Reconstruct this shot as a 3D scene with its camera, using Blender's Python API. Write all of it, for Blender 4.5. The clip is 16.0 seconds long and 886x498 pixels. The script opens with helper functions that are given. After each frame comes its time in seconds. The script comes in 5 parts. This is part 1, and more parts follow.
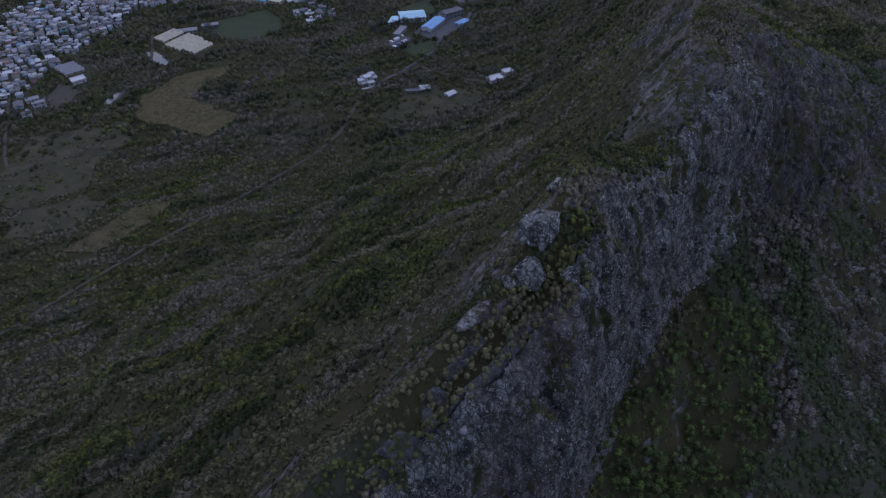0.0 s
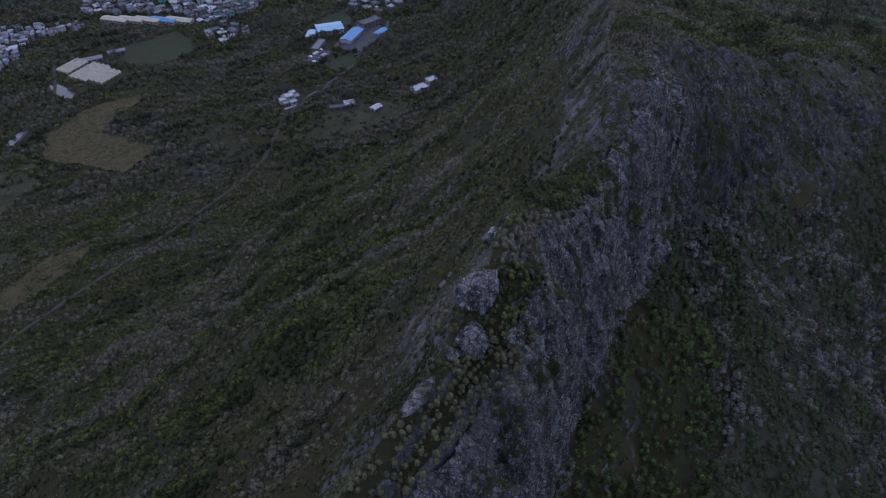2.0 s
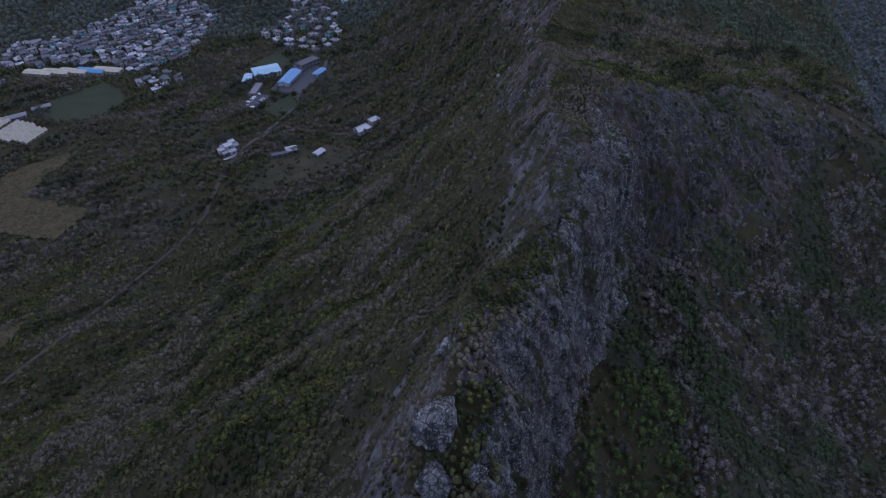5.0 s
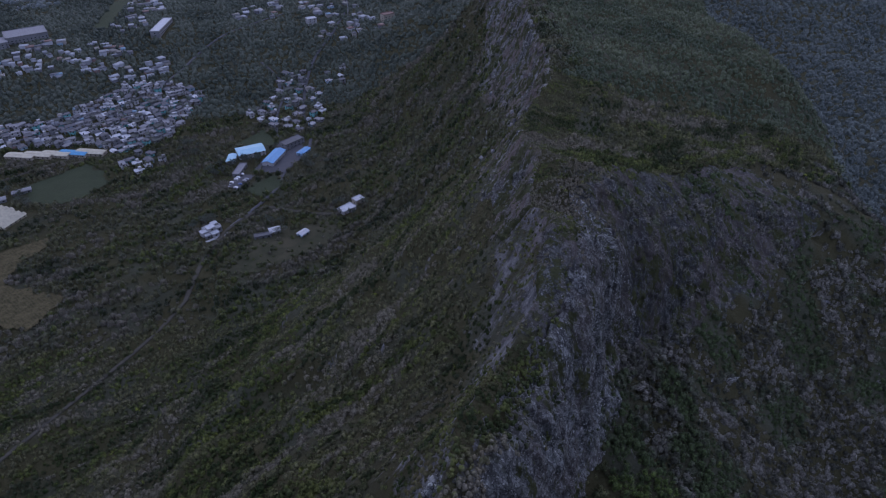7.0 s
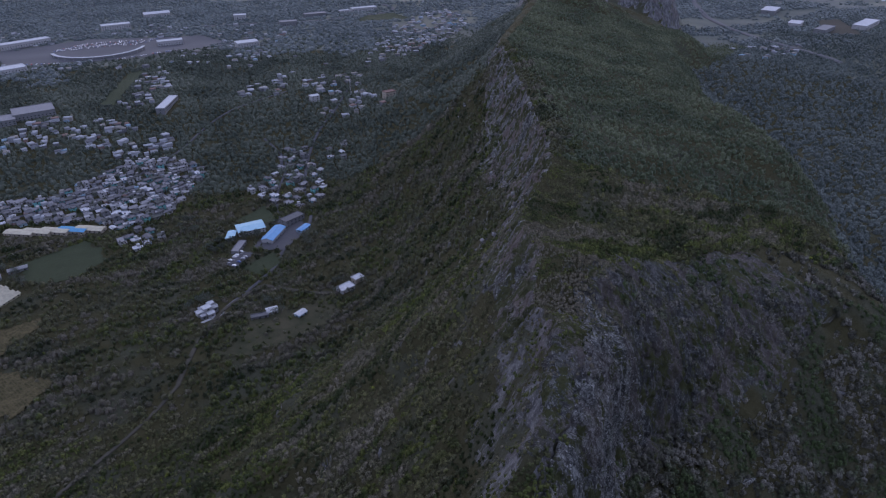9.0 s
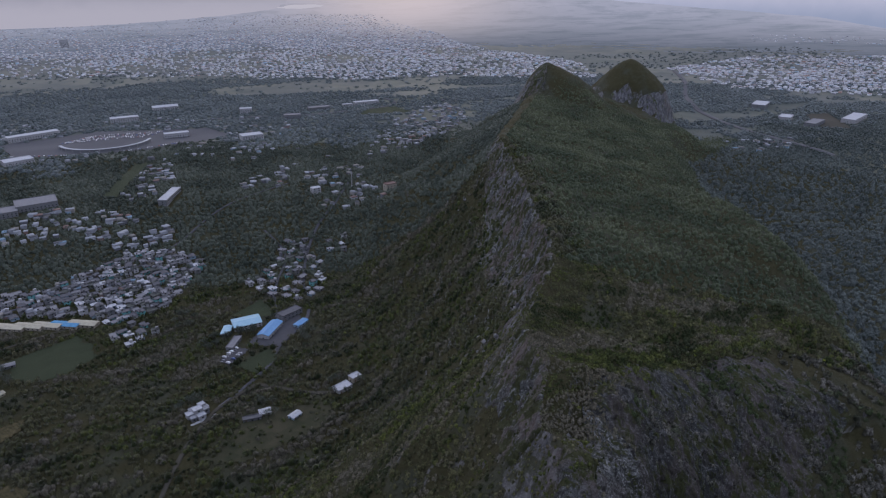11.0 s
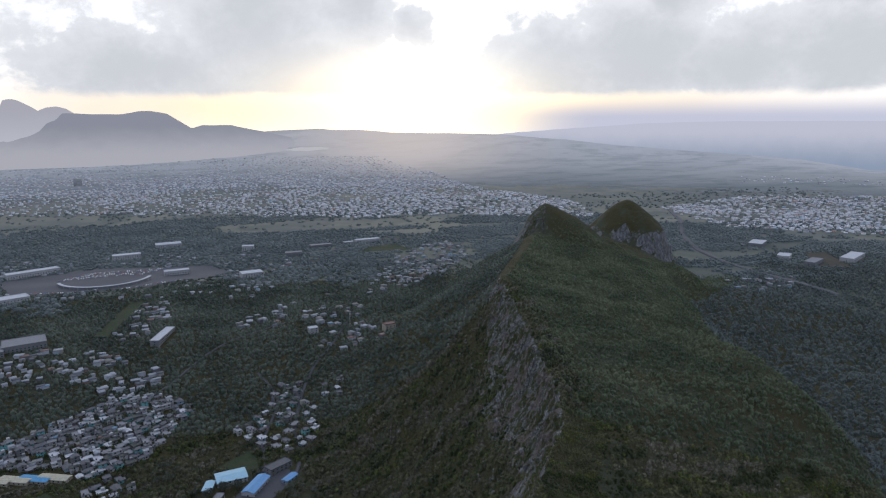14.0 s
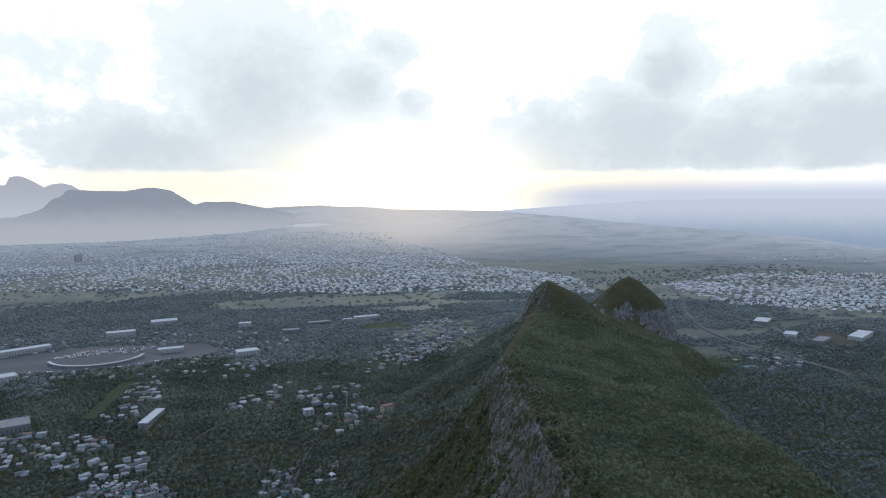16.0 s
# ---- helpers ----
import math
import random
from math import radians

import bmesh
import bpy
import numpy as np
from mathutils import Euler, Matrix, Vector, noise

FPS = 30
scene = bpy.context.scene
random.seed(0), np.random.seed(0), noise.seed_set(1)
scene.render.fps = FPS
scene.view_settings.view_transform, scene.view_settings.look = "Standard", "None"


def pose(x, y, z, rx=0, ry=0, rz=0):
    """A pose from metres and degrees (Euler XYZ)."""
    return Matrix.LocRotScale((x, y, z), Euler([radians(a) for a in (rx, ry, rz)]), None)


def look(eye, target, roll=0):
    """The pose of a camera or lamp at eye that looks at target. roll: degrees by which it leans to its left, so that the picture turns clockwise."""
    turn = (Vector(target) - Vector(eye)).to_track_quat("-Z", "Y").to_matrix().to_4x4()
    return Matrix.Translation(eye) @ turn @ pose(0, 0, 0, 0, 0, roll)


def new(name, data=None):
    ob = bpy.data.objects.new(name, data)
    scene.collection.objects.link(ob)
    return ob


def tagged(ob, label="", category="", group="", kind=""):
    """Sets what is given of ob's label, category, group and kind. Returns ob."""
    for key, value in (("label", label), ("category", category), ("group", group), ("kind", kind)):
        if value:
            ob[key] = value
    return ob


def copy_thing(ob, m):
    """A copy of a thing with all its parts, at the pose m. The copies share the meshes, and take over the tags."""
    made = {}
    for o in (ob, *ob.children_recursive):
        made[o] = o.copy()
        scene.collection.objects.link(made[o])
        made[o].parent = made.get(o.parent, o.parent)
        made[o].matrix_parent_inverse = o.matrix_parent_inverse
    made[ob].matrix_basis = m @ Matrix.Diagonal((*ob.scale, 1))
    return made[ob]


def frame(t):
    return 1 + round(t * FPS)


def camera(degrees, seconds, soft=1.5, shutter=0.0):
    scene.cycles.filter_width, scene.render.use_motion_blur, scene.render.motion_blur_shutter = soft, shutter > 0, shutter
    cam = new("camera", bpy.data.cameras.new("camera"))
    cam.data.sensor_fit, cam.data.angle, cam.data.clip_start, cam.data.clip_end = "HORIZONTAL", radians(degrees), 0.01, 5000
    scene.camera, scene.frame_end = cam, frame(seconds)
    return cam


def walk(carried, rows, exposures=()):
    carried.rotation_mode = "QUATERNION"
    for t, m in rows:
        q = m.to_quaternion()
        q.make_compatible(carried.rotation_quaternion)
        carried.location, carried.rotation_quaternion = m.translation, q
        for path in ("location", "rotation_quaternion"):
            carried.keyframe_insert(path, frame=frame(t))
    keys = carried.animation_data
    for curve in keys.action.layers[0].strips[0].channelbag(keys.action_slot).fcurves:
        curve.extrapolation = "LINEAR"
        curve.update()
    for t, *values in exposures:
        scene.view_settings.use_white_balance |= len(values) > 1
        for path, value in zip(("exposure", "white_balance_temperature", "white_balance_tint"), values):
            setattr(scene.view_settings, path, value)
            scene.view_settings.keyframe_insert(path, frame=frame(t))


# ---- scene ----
cam = camera(68.6, 16.0, soft=1.15)
METRES, EYE, TILT, LEAN, TURN = 120.0, 275.0, -42.62, -0.447, 0.0
ROWS = [
    (0.0, 0.0, 0.0, 0.0, 0.0, 0.0, -0.0),
    (0.5, 0.0038, 0.0143, 0.0301, -1.44, -0.08, 1.51),
    (1.0, 0.0076, 0.0277, 0.0593, -3.66, -0.25, 3.73),
    (1.5, 0.012, 0.0405, 0.0883, -4.63, -0.39, 4.73),
    (2.0, 0.0176, 0.0532, 0.1172, -5.21, -0.5, 5.33),
    (2.5, 0.0235, 0.0661, 0.1459, -5.93, -0.63, 6.07),
    (3.0, 0.0299, 0.0784, 0.1742, -6.66, -0.76, 6.82),
    (3.5, 0.036, 0.0902, 0.2009, -7.25, -0.9, 7.43),
    (4.0, 0.0434, 0.1023, 0.2293, -7.87, -0.89, 8.05),
    (6.5, 0.083, 0.1596, 0.3671, -10.35, 4.59, 10.49),
    (7.0, 0.0914, 0.171, 0.3945, -10.34, 5.87, 10.47),
    (7.5, 0.0993, 0.1827, 0.4224, -10.33, 7.15, 10.45),
    (8.0, 0.1069, 0.1946, 0.4515, -10.33, 8.42, 10.47),
    (8.5, 0.1144, 0.2069, 0.4797, -10.31, 9.85, 10.45),
    (9.0, 0.1214, 0.2192, 0.5085, -10.31, 11.57, 10.44),
    (11.5, 0.1547, 0.2842, 0.6484, -10.35, 20.8, 10.38),
    (12.0, 0.162, 0.3012, 0.6736, -10.35, 22.79, 10.36),
    (12.5, 0.1676, 0.3183, 0.6978, -10.38, 24.81, 10.34),
    (13.0, 0.1742, 0.3365, 0.7209, -10.4, 26.82, 10.32),
    (13.5, 0.1805, 0.3552, 0.7449, -10.4, 28.74, 10.32),
    (14.0, 0.1871, 0.3747, 0.7672, -10.41, 30.53, 10.29),
    (14.5, 0.1928, 0.3939, 0.7893, -10.43, 32.23, 10.28),
    (15.0, 0.1998, 0.4141, 0.8114, -10.44, 33.9, 10.26),
    (15.5, 0.2058, 0.4342, 0.832, -10.46, 35.55, 10.23),
    (16.0, 0.2129, 0.4549, 0.8547, -10.47, 37.17, 10.2),
]

walk(cam, [(t, pose(0, 0, EYE, TILT, LEAN, TURN) @ pose(METRES * x, METRES * y, METRES * z, 90 + pitch, roll, yaw)) for t, x, y, z, yaw, pitch, roll in ROWS],
     exposures=[(0.0, -0.70, 5580, 26), (4.0, -0.70, 5500, 28), (7.0, -0.64, 5480, 30), (9.0, -0.54, 5680, 28), (11.5, -0.67, 6250, 20), (12.5, -0.70, 6350, 18), (14.5, -0.63, 6150, 10), (16.0, -0.5, 5980, 6)])

# ---- world and light ----
SUN_AZ, SUN_EL = 11.4, 3.5


class Nodes:
    """A small helper to write node trees as formulas."""

    def __init__(self, tree):
        self.tree = tree
        tree.nodes.clear()

    def add(self, kind):
        return self.tree.nodes.new(kind)

    def put(self, socket, value):
        if isinstance(value, bpy.types.NodeSocket):
            self.tree.links.new(value, socket)
        elif value is not None:
            socket.default_value = value

    def math(self, op, a, b=None, c=None):
        n = self.add("ShaderNodeMath")
        n.operation = op
        for s, v in zip(n.inputs, (a, b, c)):
            self.put(s, v)
        return n.outputs[0]

    def step(self, v, lo, hi, a=0.0, b=1.0):
        n = self.add("ShaderNodeMapRange")
        n.interpolation_type = "SMOOTHSTEP"
        for s, x in zip(n.inputs, (v, lo, hi, a, b)):
            self.put(s, x)
        return n.outputs[0]

    def mix(self, f, a, b, kind="MIX"):
        n = self.add("ShaderNodeMix")
        n.data_type, n.blend_type = "RGBA", kind
        self.put(n.inputs[0], f)
        for s, v in ((n.inputs[6], a), (n.inputs[7], b)):
            self.put(s, (*v, 1) if isinstance(v, tuple) and len(v) == 3 else v)
        return n.outputs[2]

    def noise(self, vec, scale, detail=4.0, rough=0.55, dist=0.0):
        n = self.add("ShaderNodeTexNoise")
        self.put(n.inputs["Vector"], vec)
        for k, v in (("Scale", scale), ("Detail", detail), ("Roughness", rough), ("Distortion", dist)):
            n.inputs[k].default_value = v
        return n.outputs[0]

    def scaled(self, vec, s):
        n = self.add("ShaderNodeVectorMath")
        n.operation = "MULTIPLY"
        self.put(n.inputs[0], vec)
        n.inputs[1].default_value = s
        return n.outputs[0]

    def split(self, vec):
        n = self.add("ShaderNodeSeparateXYZ")
        self.put(n.inputs[0], vec)
        return n.outputs

    def join(self, x, y, z):
        n = self.add("ShaderNodeCombineXYZ")
        for s, v in zip(n.inputs, (x, y, z)):
            self.put(s, v)
        return n.outputs[0]


def make_world():
    world = bpy.data.worlds.new("dusk_sky")
    scene.world = world
    world.use_nodes = True
    g = Nodes(world.node_tree)
    way = g.add("ShaderNodeTexCoord").outputs["Generated"]
    x, y, z = g.split(way)[:3]
    deg = 180 / math.pi
    az = g.math("MULTIPLY", g.math("ARCTAN2", x, y), deg)
    el = g.math("MULTIPLY", g.math("ARCSINE", z), deg)
    sky = g.add("ShaderNodeTexSky")
    sky.sky_type, sky.sun_disc, sky.sun_elevation, sky.sun_rotation = "NISHITA", False, radians(SUN_EL), radians(SUN_AZ)
    sky.altitude, sky.air_density, sky.dust_density = 300.0, 1.2, 3.0
    base = g.scaled(sky.outputs[0], (0.06, 0.07, 0.085))
    # thin high veil of cloud
    veil = g.noise(g.scaled(way, (1.0, 1.0, 2.5)), 2.2, 5.0)
    high = g.mix(g.step(el, 0.0, 60.0), (2.1, 2.1, 2.1), (1.48, 1.66, 2.12))
    col = g.mix(g.step(veil, 0.2, 0.6, 0.7, 0.95), base, high)
    # away from the sunset the vault is dimmer
    away = g.math("ABSOLUTE", g.math("SUBTRACT", az, SUN_AZ))
    col = g.mix(g.math("MULTIPLY", g.step(away, 40.0, 125.0), g.step(el, 65.0, 25.0)), col, g.mix(1.0, col, (0.42, 0.48, 0.58), "MULTIPLY"))
    # the heaped clouds: soft masks, torn by noise
    puff = g.join(g.math("MULTIPLY", az, 0.17), g.math("MULTIPLY", el, 0.2), 0.0)
    torn = g.noise(puff, 1.1, 8.0, 0.62, 0.4)
    fine = g.noise(puff, 5.0, 6.0, 0.6)
    mass = None
    az0, el0 = az, el
    az = g.math("ADD", az, g.math("MULTIPLY", g.math("SUBTRACT", g.noise(puff, 0.9, 5.0, 0.6), 0.5), 8.0))
    el = g.math("ADD", el, g.math("MULTIPLY", g.math("SUBTRACT", g.noise(g.scaled(puff, (1.0, 1.0, 1.0)), 1.6, 6.0, 0.65), 0.5), 4.5))
    # azimuth, elevation, half width, half height, weight
    for a, e, w, h, k in ((-1.0, 9.0, 5.6, 5.6, 1.1), (-9.5, 4.4, 6.5, 2.0, 1.0), (-16.0, 10.5, 6.5, 2.6, 0.5), (3.0, 4.6, 4.6, 2.6, 1.0), (6.4, 9.0, 3.0, 2.6, 1.0), (10.4, 12.4, 1.5, 1.5, 0.9), (12.4, 8.0, 1.9, 1.2, 0.8),
                          (24.8, 5.2, 4.8, 2.5, 1.0), (31.0, 5.6, 4.6, 3.3, 1.1), (33.6, 10.0, 2.5, 2.7, 1.15), (39.5, 4.9, 6.0, 2.5, 1.0), (47.0, 5.0, 6.0, 2.7, 1.05), (44.6, 8.9, 2.2, 1.2, 1.0), (68.0, 9.0, 16.0, 6.0, 1.0), (-38.0, 9.0, 14.0, 6.0, 1.0), (12.0, 28.0, 30.0, 4.0, 0.7)):
        q = g.math("ADD", g.math("POWER", g.math("ABSOLUTE", g.math("DIVIDE", g.math("SUBTRACT", az, a), w * 1.36)), 2.0), g.math("POWER", g.math("ABSOLUTE", g.math("DIVIDE", g.math("SUBTRACT", el, e), h * 1.3)), 2.0))
        m = g.math("MULTIPLY", g.math("EXPONENT", g.math("MULTIPLY", q, -0.8)), k * 1.3)
        mass = m if mass is None else g.math("MAXIMUM", mass, m)
    az, el = az0, el0
    wob = g.math("ADD", g.math("MULTIPLY", g.math("SUBTRACT", torn, 0.5), 1.15), g.math("MULTIPLY", g.math("SUBTRACT", fine, 0.5), 0.5))
    body = g.math("ADD", mass, wob)
    flat = g.step(g.math("ADD", el, g.math("MULTIPLY", torn, 1.4)), 2.5, 3.3)
    mask = g.math("MULTIPLY", g.step(body, 0.30, 0.62), flat)
    thick = g.step(g.math("ADD", body, g.math("MULTIPLY", g.math("SUBTRACT", 8.0, el), 0.06)), 0.3, 1.6)
    shade = g.mix(thick, (1.32, 1.34, 1.34), (0.98, 1.01, 1.03))
    # glow of the hidden sun along the horizon
    glow = g.math("EXPONENT", g.math("MULTIPLY", g.math("ADD", g.math("POWER", g.math("DIVIDE", away, 11.0), 2.0), g.math("POWER", g.math("DIVIDE", g.math("SUBTRACT", el, 2.0), 4.0), 2.0)), -1.0))
    wide = g.math("EXPONENT", g.math("MULTIPLY", g.math("ADD", g.math("POWER", g.math("DIVIDE", away, 34.0), 2.0), g.math("POWER", g.math("DIVIDE", g.math("SUBTRACT", el, 1.0), 3.2), 2.0)), -1.0))
    col = g.mix(g.math("MULTIPLY", wide, 0.95), col, (1.6, 1.26, 0.80))
    col = g.mix(glow, col, g.mix(1.0, col, (2.2, 1.75, 0.9), "ADD"))
    col = g.mix(g.math("MULTIPLY", mask, g.math("SUBTRACT", 1.0, g.math("MULTIPLY", glow, 0.75))), col, shade)
    # rain haze low over the sea
    sea = g.math("MULTIPLY", g.step(az, 15.0, 28.0), g.step(el, 2.2, 0.2))
    col = g.mix(g.math("MULTIPLY", sea, 0.95), col, (0.85, 0.88, 1.05))
    low = g.step(el, -1.0, -12.0)
    col = g.mix(low, col, (0.10, 0.12, 0.13))
    bg = g.add("ShaderNodeBackground")
    g.put(bg.inputs[0], col)
    bg.inputs[1].default_value = 1.0
    g.tree.links.new(bg.outputs[0], g.add("ShaderNodeOutputWorld").inputs[0])


make_world()
lamp = bpy.data.lights.new("sun", "SUN")
lamp.energy, lamp.angle, lamp.color = 0.5, radians(18), (1.0, 0.86, 0.68)
sun = new("sun", lamp)
az, el = radians(SUN_AZ), radians(SUN_EL + 6)
sun.matrix_world = look((4000 * math.sin(az) * math.cos(el), 4000 * math.cos(az) * math.cos(el), 4000 * math.sin(el)), (0, 0, 0))


# ---- noise and the lie of the land ----
def value_noise(x, y, seed=0):
    xi, yi = np.floor(x).astype(np.int64), np.floor(y).astype(np.int64)
    fx, fy = x - xi, y - yi
    fx, fy = fx * fx * (3 - 2 * fx), fy * fy * (3 - 2 * fy)

    def h(i, j):
        v = (i * 374761393 + j * 668265263 + seed * 1442695041) & 0x7FFFFFFF
        v = ((v ^ (v >> 13)) * 1274126177) & 0x7FFFFFFF
        return ((v ^ (v >> 16)) & 0xFFFF) / 65535.0
    a, b = h(xi, yi), h(xi + 1, yi)
    c, d = h(xi, yi + 1), h(xi + 1, yi + 1)
    return (a + (b - a) * fx) * (1 - fy) + (c + (d - c) * fx) * fy - 0.5


def fbm(x, y, octaves=4, seed=0):
    total, amp = 0.0, 1.0
    for k in range(octaves):
        total = total + amp * value_noise(x, y, seed + k)
        x, y, amp = x * 2.03 + 11.3, y * 2.03 + 7.7, amp * 0.5
    return total


def smooth(v, lo, hi):
    t = np.clip((v - lo) / (hi - lo), 0, 1)
    return t * t * (3 - 2 * t)


CREST = [(-130, -60, 110), (-60, 10, 150), (-14, 62, 178), (5, 82, 184), (20, 101, 189), (30, 122, 187), (34, 136, 182), (58, 166, 166), (80, 188, 168), (95, 219, 174), (98, 246, 165), (112, 274, 169), (114, 300, 165), (122, 328, 156),
         (150, 375, 146), (172, 405, 147), (196, 460, 141), (217, 540, 132), (237, 625, 133), (256, 715, 135), (275, 800, 133), (330, 910, 124), (440, 1110, 122), (498, 1185, 122), (610, 1240, 92), (720, 1316, 70), (753, 1336, 45), (900, 1480, 5)]
EDGE = [(-115, -66), (-44, 10), (1, 60), (20, 84), (31, 101), (40, 122), (64, 155), (90, 189), (105, 226), (120, 258), (152, 299), (216, 335), (290, 362), (370, 388), (480, 408), (650, 410), (1000, 390)]


def along(x, y, line, soft=0.0):
    """Signed distance to a line on the plan (right of it: plus), its third value at the nearest place, and the length run.
    soft: blends the stretches that lie about equally near."""
    found, gone = [], 0.0
    for p, q in zip(line[:-1], line[1:]):
        ux, uy = q[0] - p[0], q[1] - p[1]
        n = math.hypot(ux, uy)
        ux, uy = ux / n, uy / n
        s = np.clip((x - p[0]) * ux + (y - p[1]) * uy, 0, n)
        dist = np.hypot(x - p[0] - s * ux, y - p[1] - s * uy)
        found.append((dist, p[2] + (q[2] - p[2]) * s / n if len(p) > 2 else s, gone + s))
        gone += n
    dists = np.stack([f[0] for f in found])
    near = dists.argmin(0)[None]
    least = np.take_along_axis(dists, near, 0)[0]
    vals = np.stack([f[1] for f in found])
    run = np.take_along_axis(np.stack([f[2] for f in found]), near, 0)[0]
    side = np.interp(x, [p[0] for p in line], [p[1] for p in line]) - y
    if soft:
        w = np.exp(-(dists - least) / (2.0 + soft * least))
        val = (w * vals).sum(0) / w.sum(0)
    else:
        val = np.take_along_axis(vals, near, 0)[0]
    return np.where(side >= 0, least, -least), val, run


CX, CY, RIM = 20.0, 100.0, 4850.0


def plain(x, y):
    """The lowland: almost flat, rising far away to the skyline."""
    z = -14 + 34 * smooth(y, 740, 1040) + 5 * fbm(x / 160, y / 160, 3, 40)
    r, a = np.hypot(x - CX, y - CY), np.degrees(np.arctan2(x - CX, y - CY))
    rim = np.interp(a, (-60, -16, -9, -4, 0, 4, 8, 10.4, 15, 20, 25, 29, 35, 43, 49, 60, 90), (118, 120, 150, 205, 245, 258, 244, 228, 222, 213, 176, 140, 104, 58, -12, -14, 20))
    return z + np.maximum(rim - 20, -20) * np.clip((r - 2500) / (RIM - 2500), 0, 1) ** 4.0


def sway(x, y):
    """How far the cliff's brow swings about its line on the plan."""
    return 7 * fbm(x / 26, y / 26, 3, 30)


def ground(x, y, rough=True):
    x, y = np.asarray(x, float), np.asarray(y, float)
    low = plain(x, y)
    dx = 5 * fbm(x / 45, y / 45, 3, 3)
    d, top, _ = along(x + dx, y + dx * 0.4, CREST, 0.3)
    if rough:
        top = top + 3.0 * fbm(x / 14, y / 14, 3, 5)
    left = -d
    far = 0.3 * smooth(y, 245, 262) * (1 - smooth(y, 300, 325)) + smooth(y, 400, 470) * (1 - smooth(y, 660, 760))
    wide = smooth(y, 760, 960)
    lean = 0.62 + 0.20 * smooth(y, 310, 350) * (1 - smooth(y, 600, 760))
    lumpy = fbm(x / 24, y / 24, 3, 70)
    a, w = (38 + 8 * far + 9 * lumpy) * (1 - 0.9 * wide), 34 - 10 * far + 6 * lumpy
    gully = 1 + 0.22 * fbm((x * 0.9 + y * 0.45) / 38, (y * 0.2 - x * 0.1) / 60, 3, 9)
    zl = top - (a * (1 - np.exp(-np.maximum(left, 0) / w)) + lean * np.maximum(left, 0) + 0.60 * np.minimum(np.maximum(left, 0), 80) * (gully - 1))
    r = np.maximum(d, 0)
    fade = 0.42 - 0.22 * smooth(y, 380, 520)
    brow = 215 - 150 * smooth(y, 1030, 1270)
    zr = top - (fade * np.minimum(r, brow) + 0.9 * np.maximum(r - brow, 0)) + 6 * fbm(x / 50, y / 50, 3, 12) * smooth(r, 5, 40)
    z = np.where(d < 0, zl, zr)
    # the two summits
    for px, py, pz, k, reach, fall, ux, uy, skew, sheer in ((498, 1185, 166, 0.170, 62, 1.1, -0.93, 0.36, 0.38, 0.0), (753, 1336, 147, 0.135, 72, 1.9, 0.87, -0.49, 0.0, 1.3)):
        rr = np.hypot(x - px, (y - py) * 0.8) * (1 + 0.16 * fbm(x / 34, y / 34, 4, 21))
        rr = rr * (1 - skew * np.tanh((0.92 * (x - px) - 0.4 * (y - py)) / 30))
        fall = fall + sheer * smooth((x - px) * ux + (y - py) * uy, 5, 45)
        z = np.maximum(z, np.where(rr < reach, pz - k * rr ** 1.42, pz - k * reach ** 1.42 - fall * (rr - reach)))
    # soft meeting with the plain
    k = 10.0
    h = np.clip(0.5 + 0.5 * (z - low) / k, 0, 1)
    z = low + (z - low) * h + k * h * (1 - h)
    # the cliff
    e, _, run = along(x, y, EDGE)
    wob = sway(x, y)
    if rough:
        wob = wob + 3.2 * fbm(x / 7, y / 7, 3, 33) + 1.6 * np.abs(fbm(x / 2.6, y / 2.6, 2, 36))
    e2 = e + wob
    foot = np.maximum(117 - 0.73 * np.maximum(e2, 0), 8 + 8 * fbm(x / 90, y / 90, 3, 50)) + 5 * fbm(x / 22, y / 22, 3, 52)
    foot = np.minimum(foot, z)
    east = smooth(y, 205, 262)
    s = np.clip(e2 / (11 + 4 * smooth(y, 80, 115) + 40 * east), 0, 1)
    s = 0.35 * s + 0.65 * s * s * (s + (1 - s) * east)
    z = np.where(e2 > 0, z + (foot - z) * s, z)
    return z


def height(x, y):
    return float(ground(np.array([float(x)]), np.array([float(y)]))[0])


# ---- materials ----
def material(name, paint, rough=0.9, spec=0.2, bump=None, metal=0.0, haze_sheen=0.0):
    """paint(g) gives the colour; bump(g) a height in metres."""
    m = bpy.data.materials.new(name)
    m.use_nodes = True
    g = Nodes(m.node_tree)
    b = g.add("ShaderNodeBsdfPrincipled")
    g.put(b.inputs["Base Color"], paint(g))
    b.inputs["Roughness"].default_value = rough
    b.inputs["Metallic"].default_value = metal
    b.inputs["Specular IOR Level"].default_value = spec
    # Sheen stands in for distance haze: a pale bluish veil at grazing views.
    b.inputs["Sheen Weight"].default_value = haze_sheen
    b.inputs["Sheen Roughness"].default_value = 0.4
    b.inputs["Sheen Tint"].default_value = (0.84, 0.88, 0.96, 1)
    if bump:
        n = g.add("ShaderNodeBump")
        n.inputs["Strength"].default_value = 1.0
        n.inputs["Distance"].default_value = 1.0
        g.put(n.inputs["Height"], bump(g))
        g.put(b.inputs["Normal"], n.outputs[0])
    g.tree.links.new(b.outputs[0], g.add("ShaderNodeOutputMaterial").inputs[0])
    return m


def where(g):
    return g.add("ShaderNodeNewGeometry").outputs["Position"]


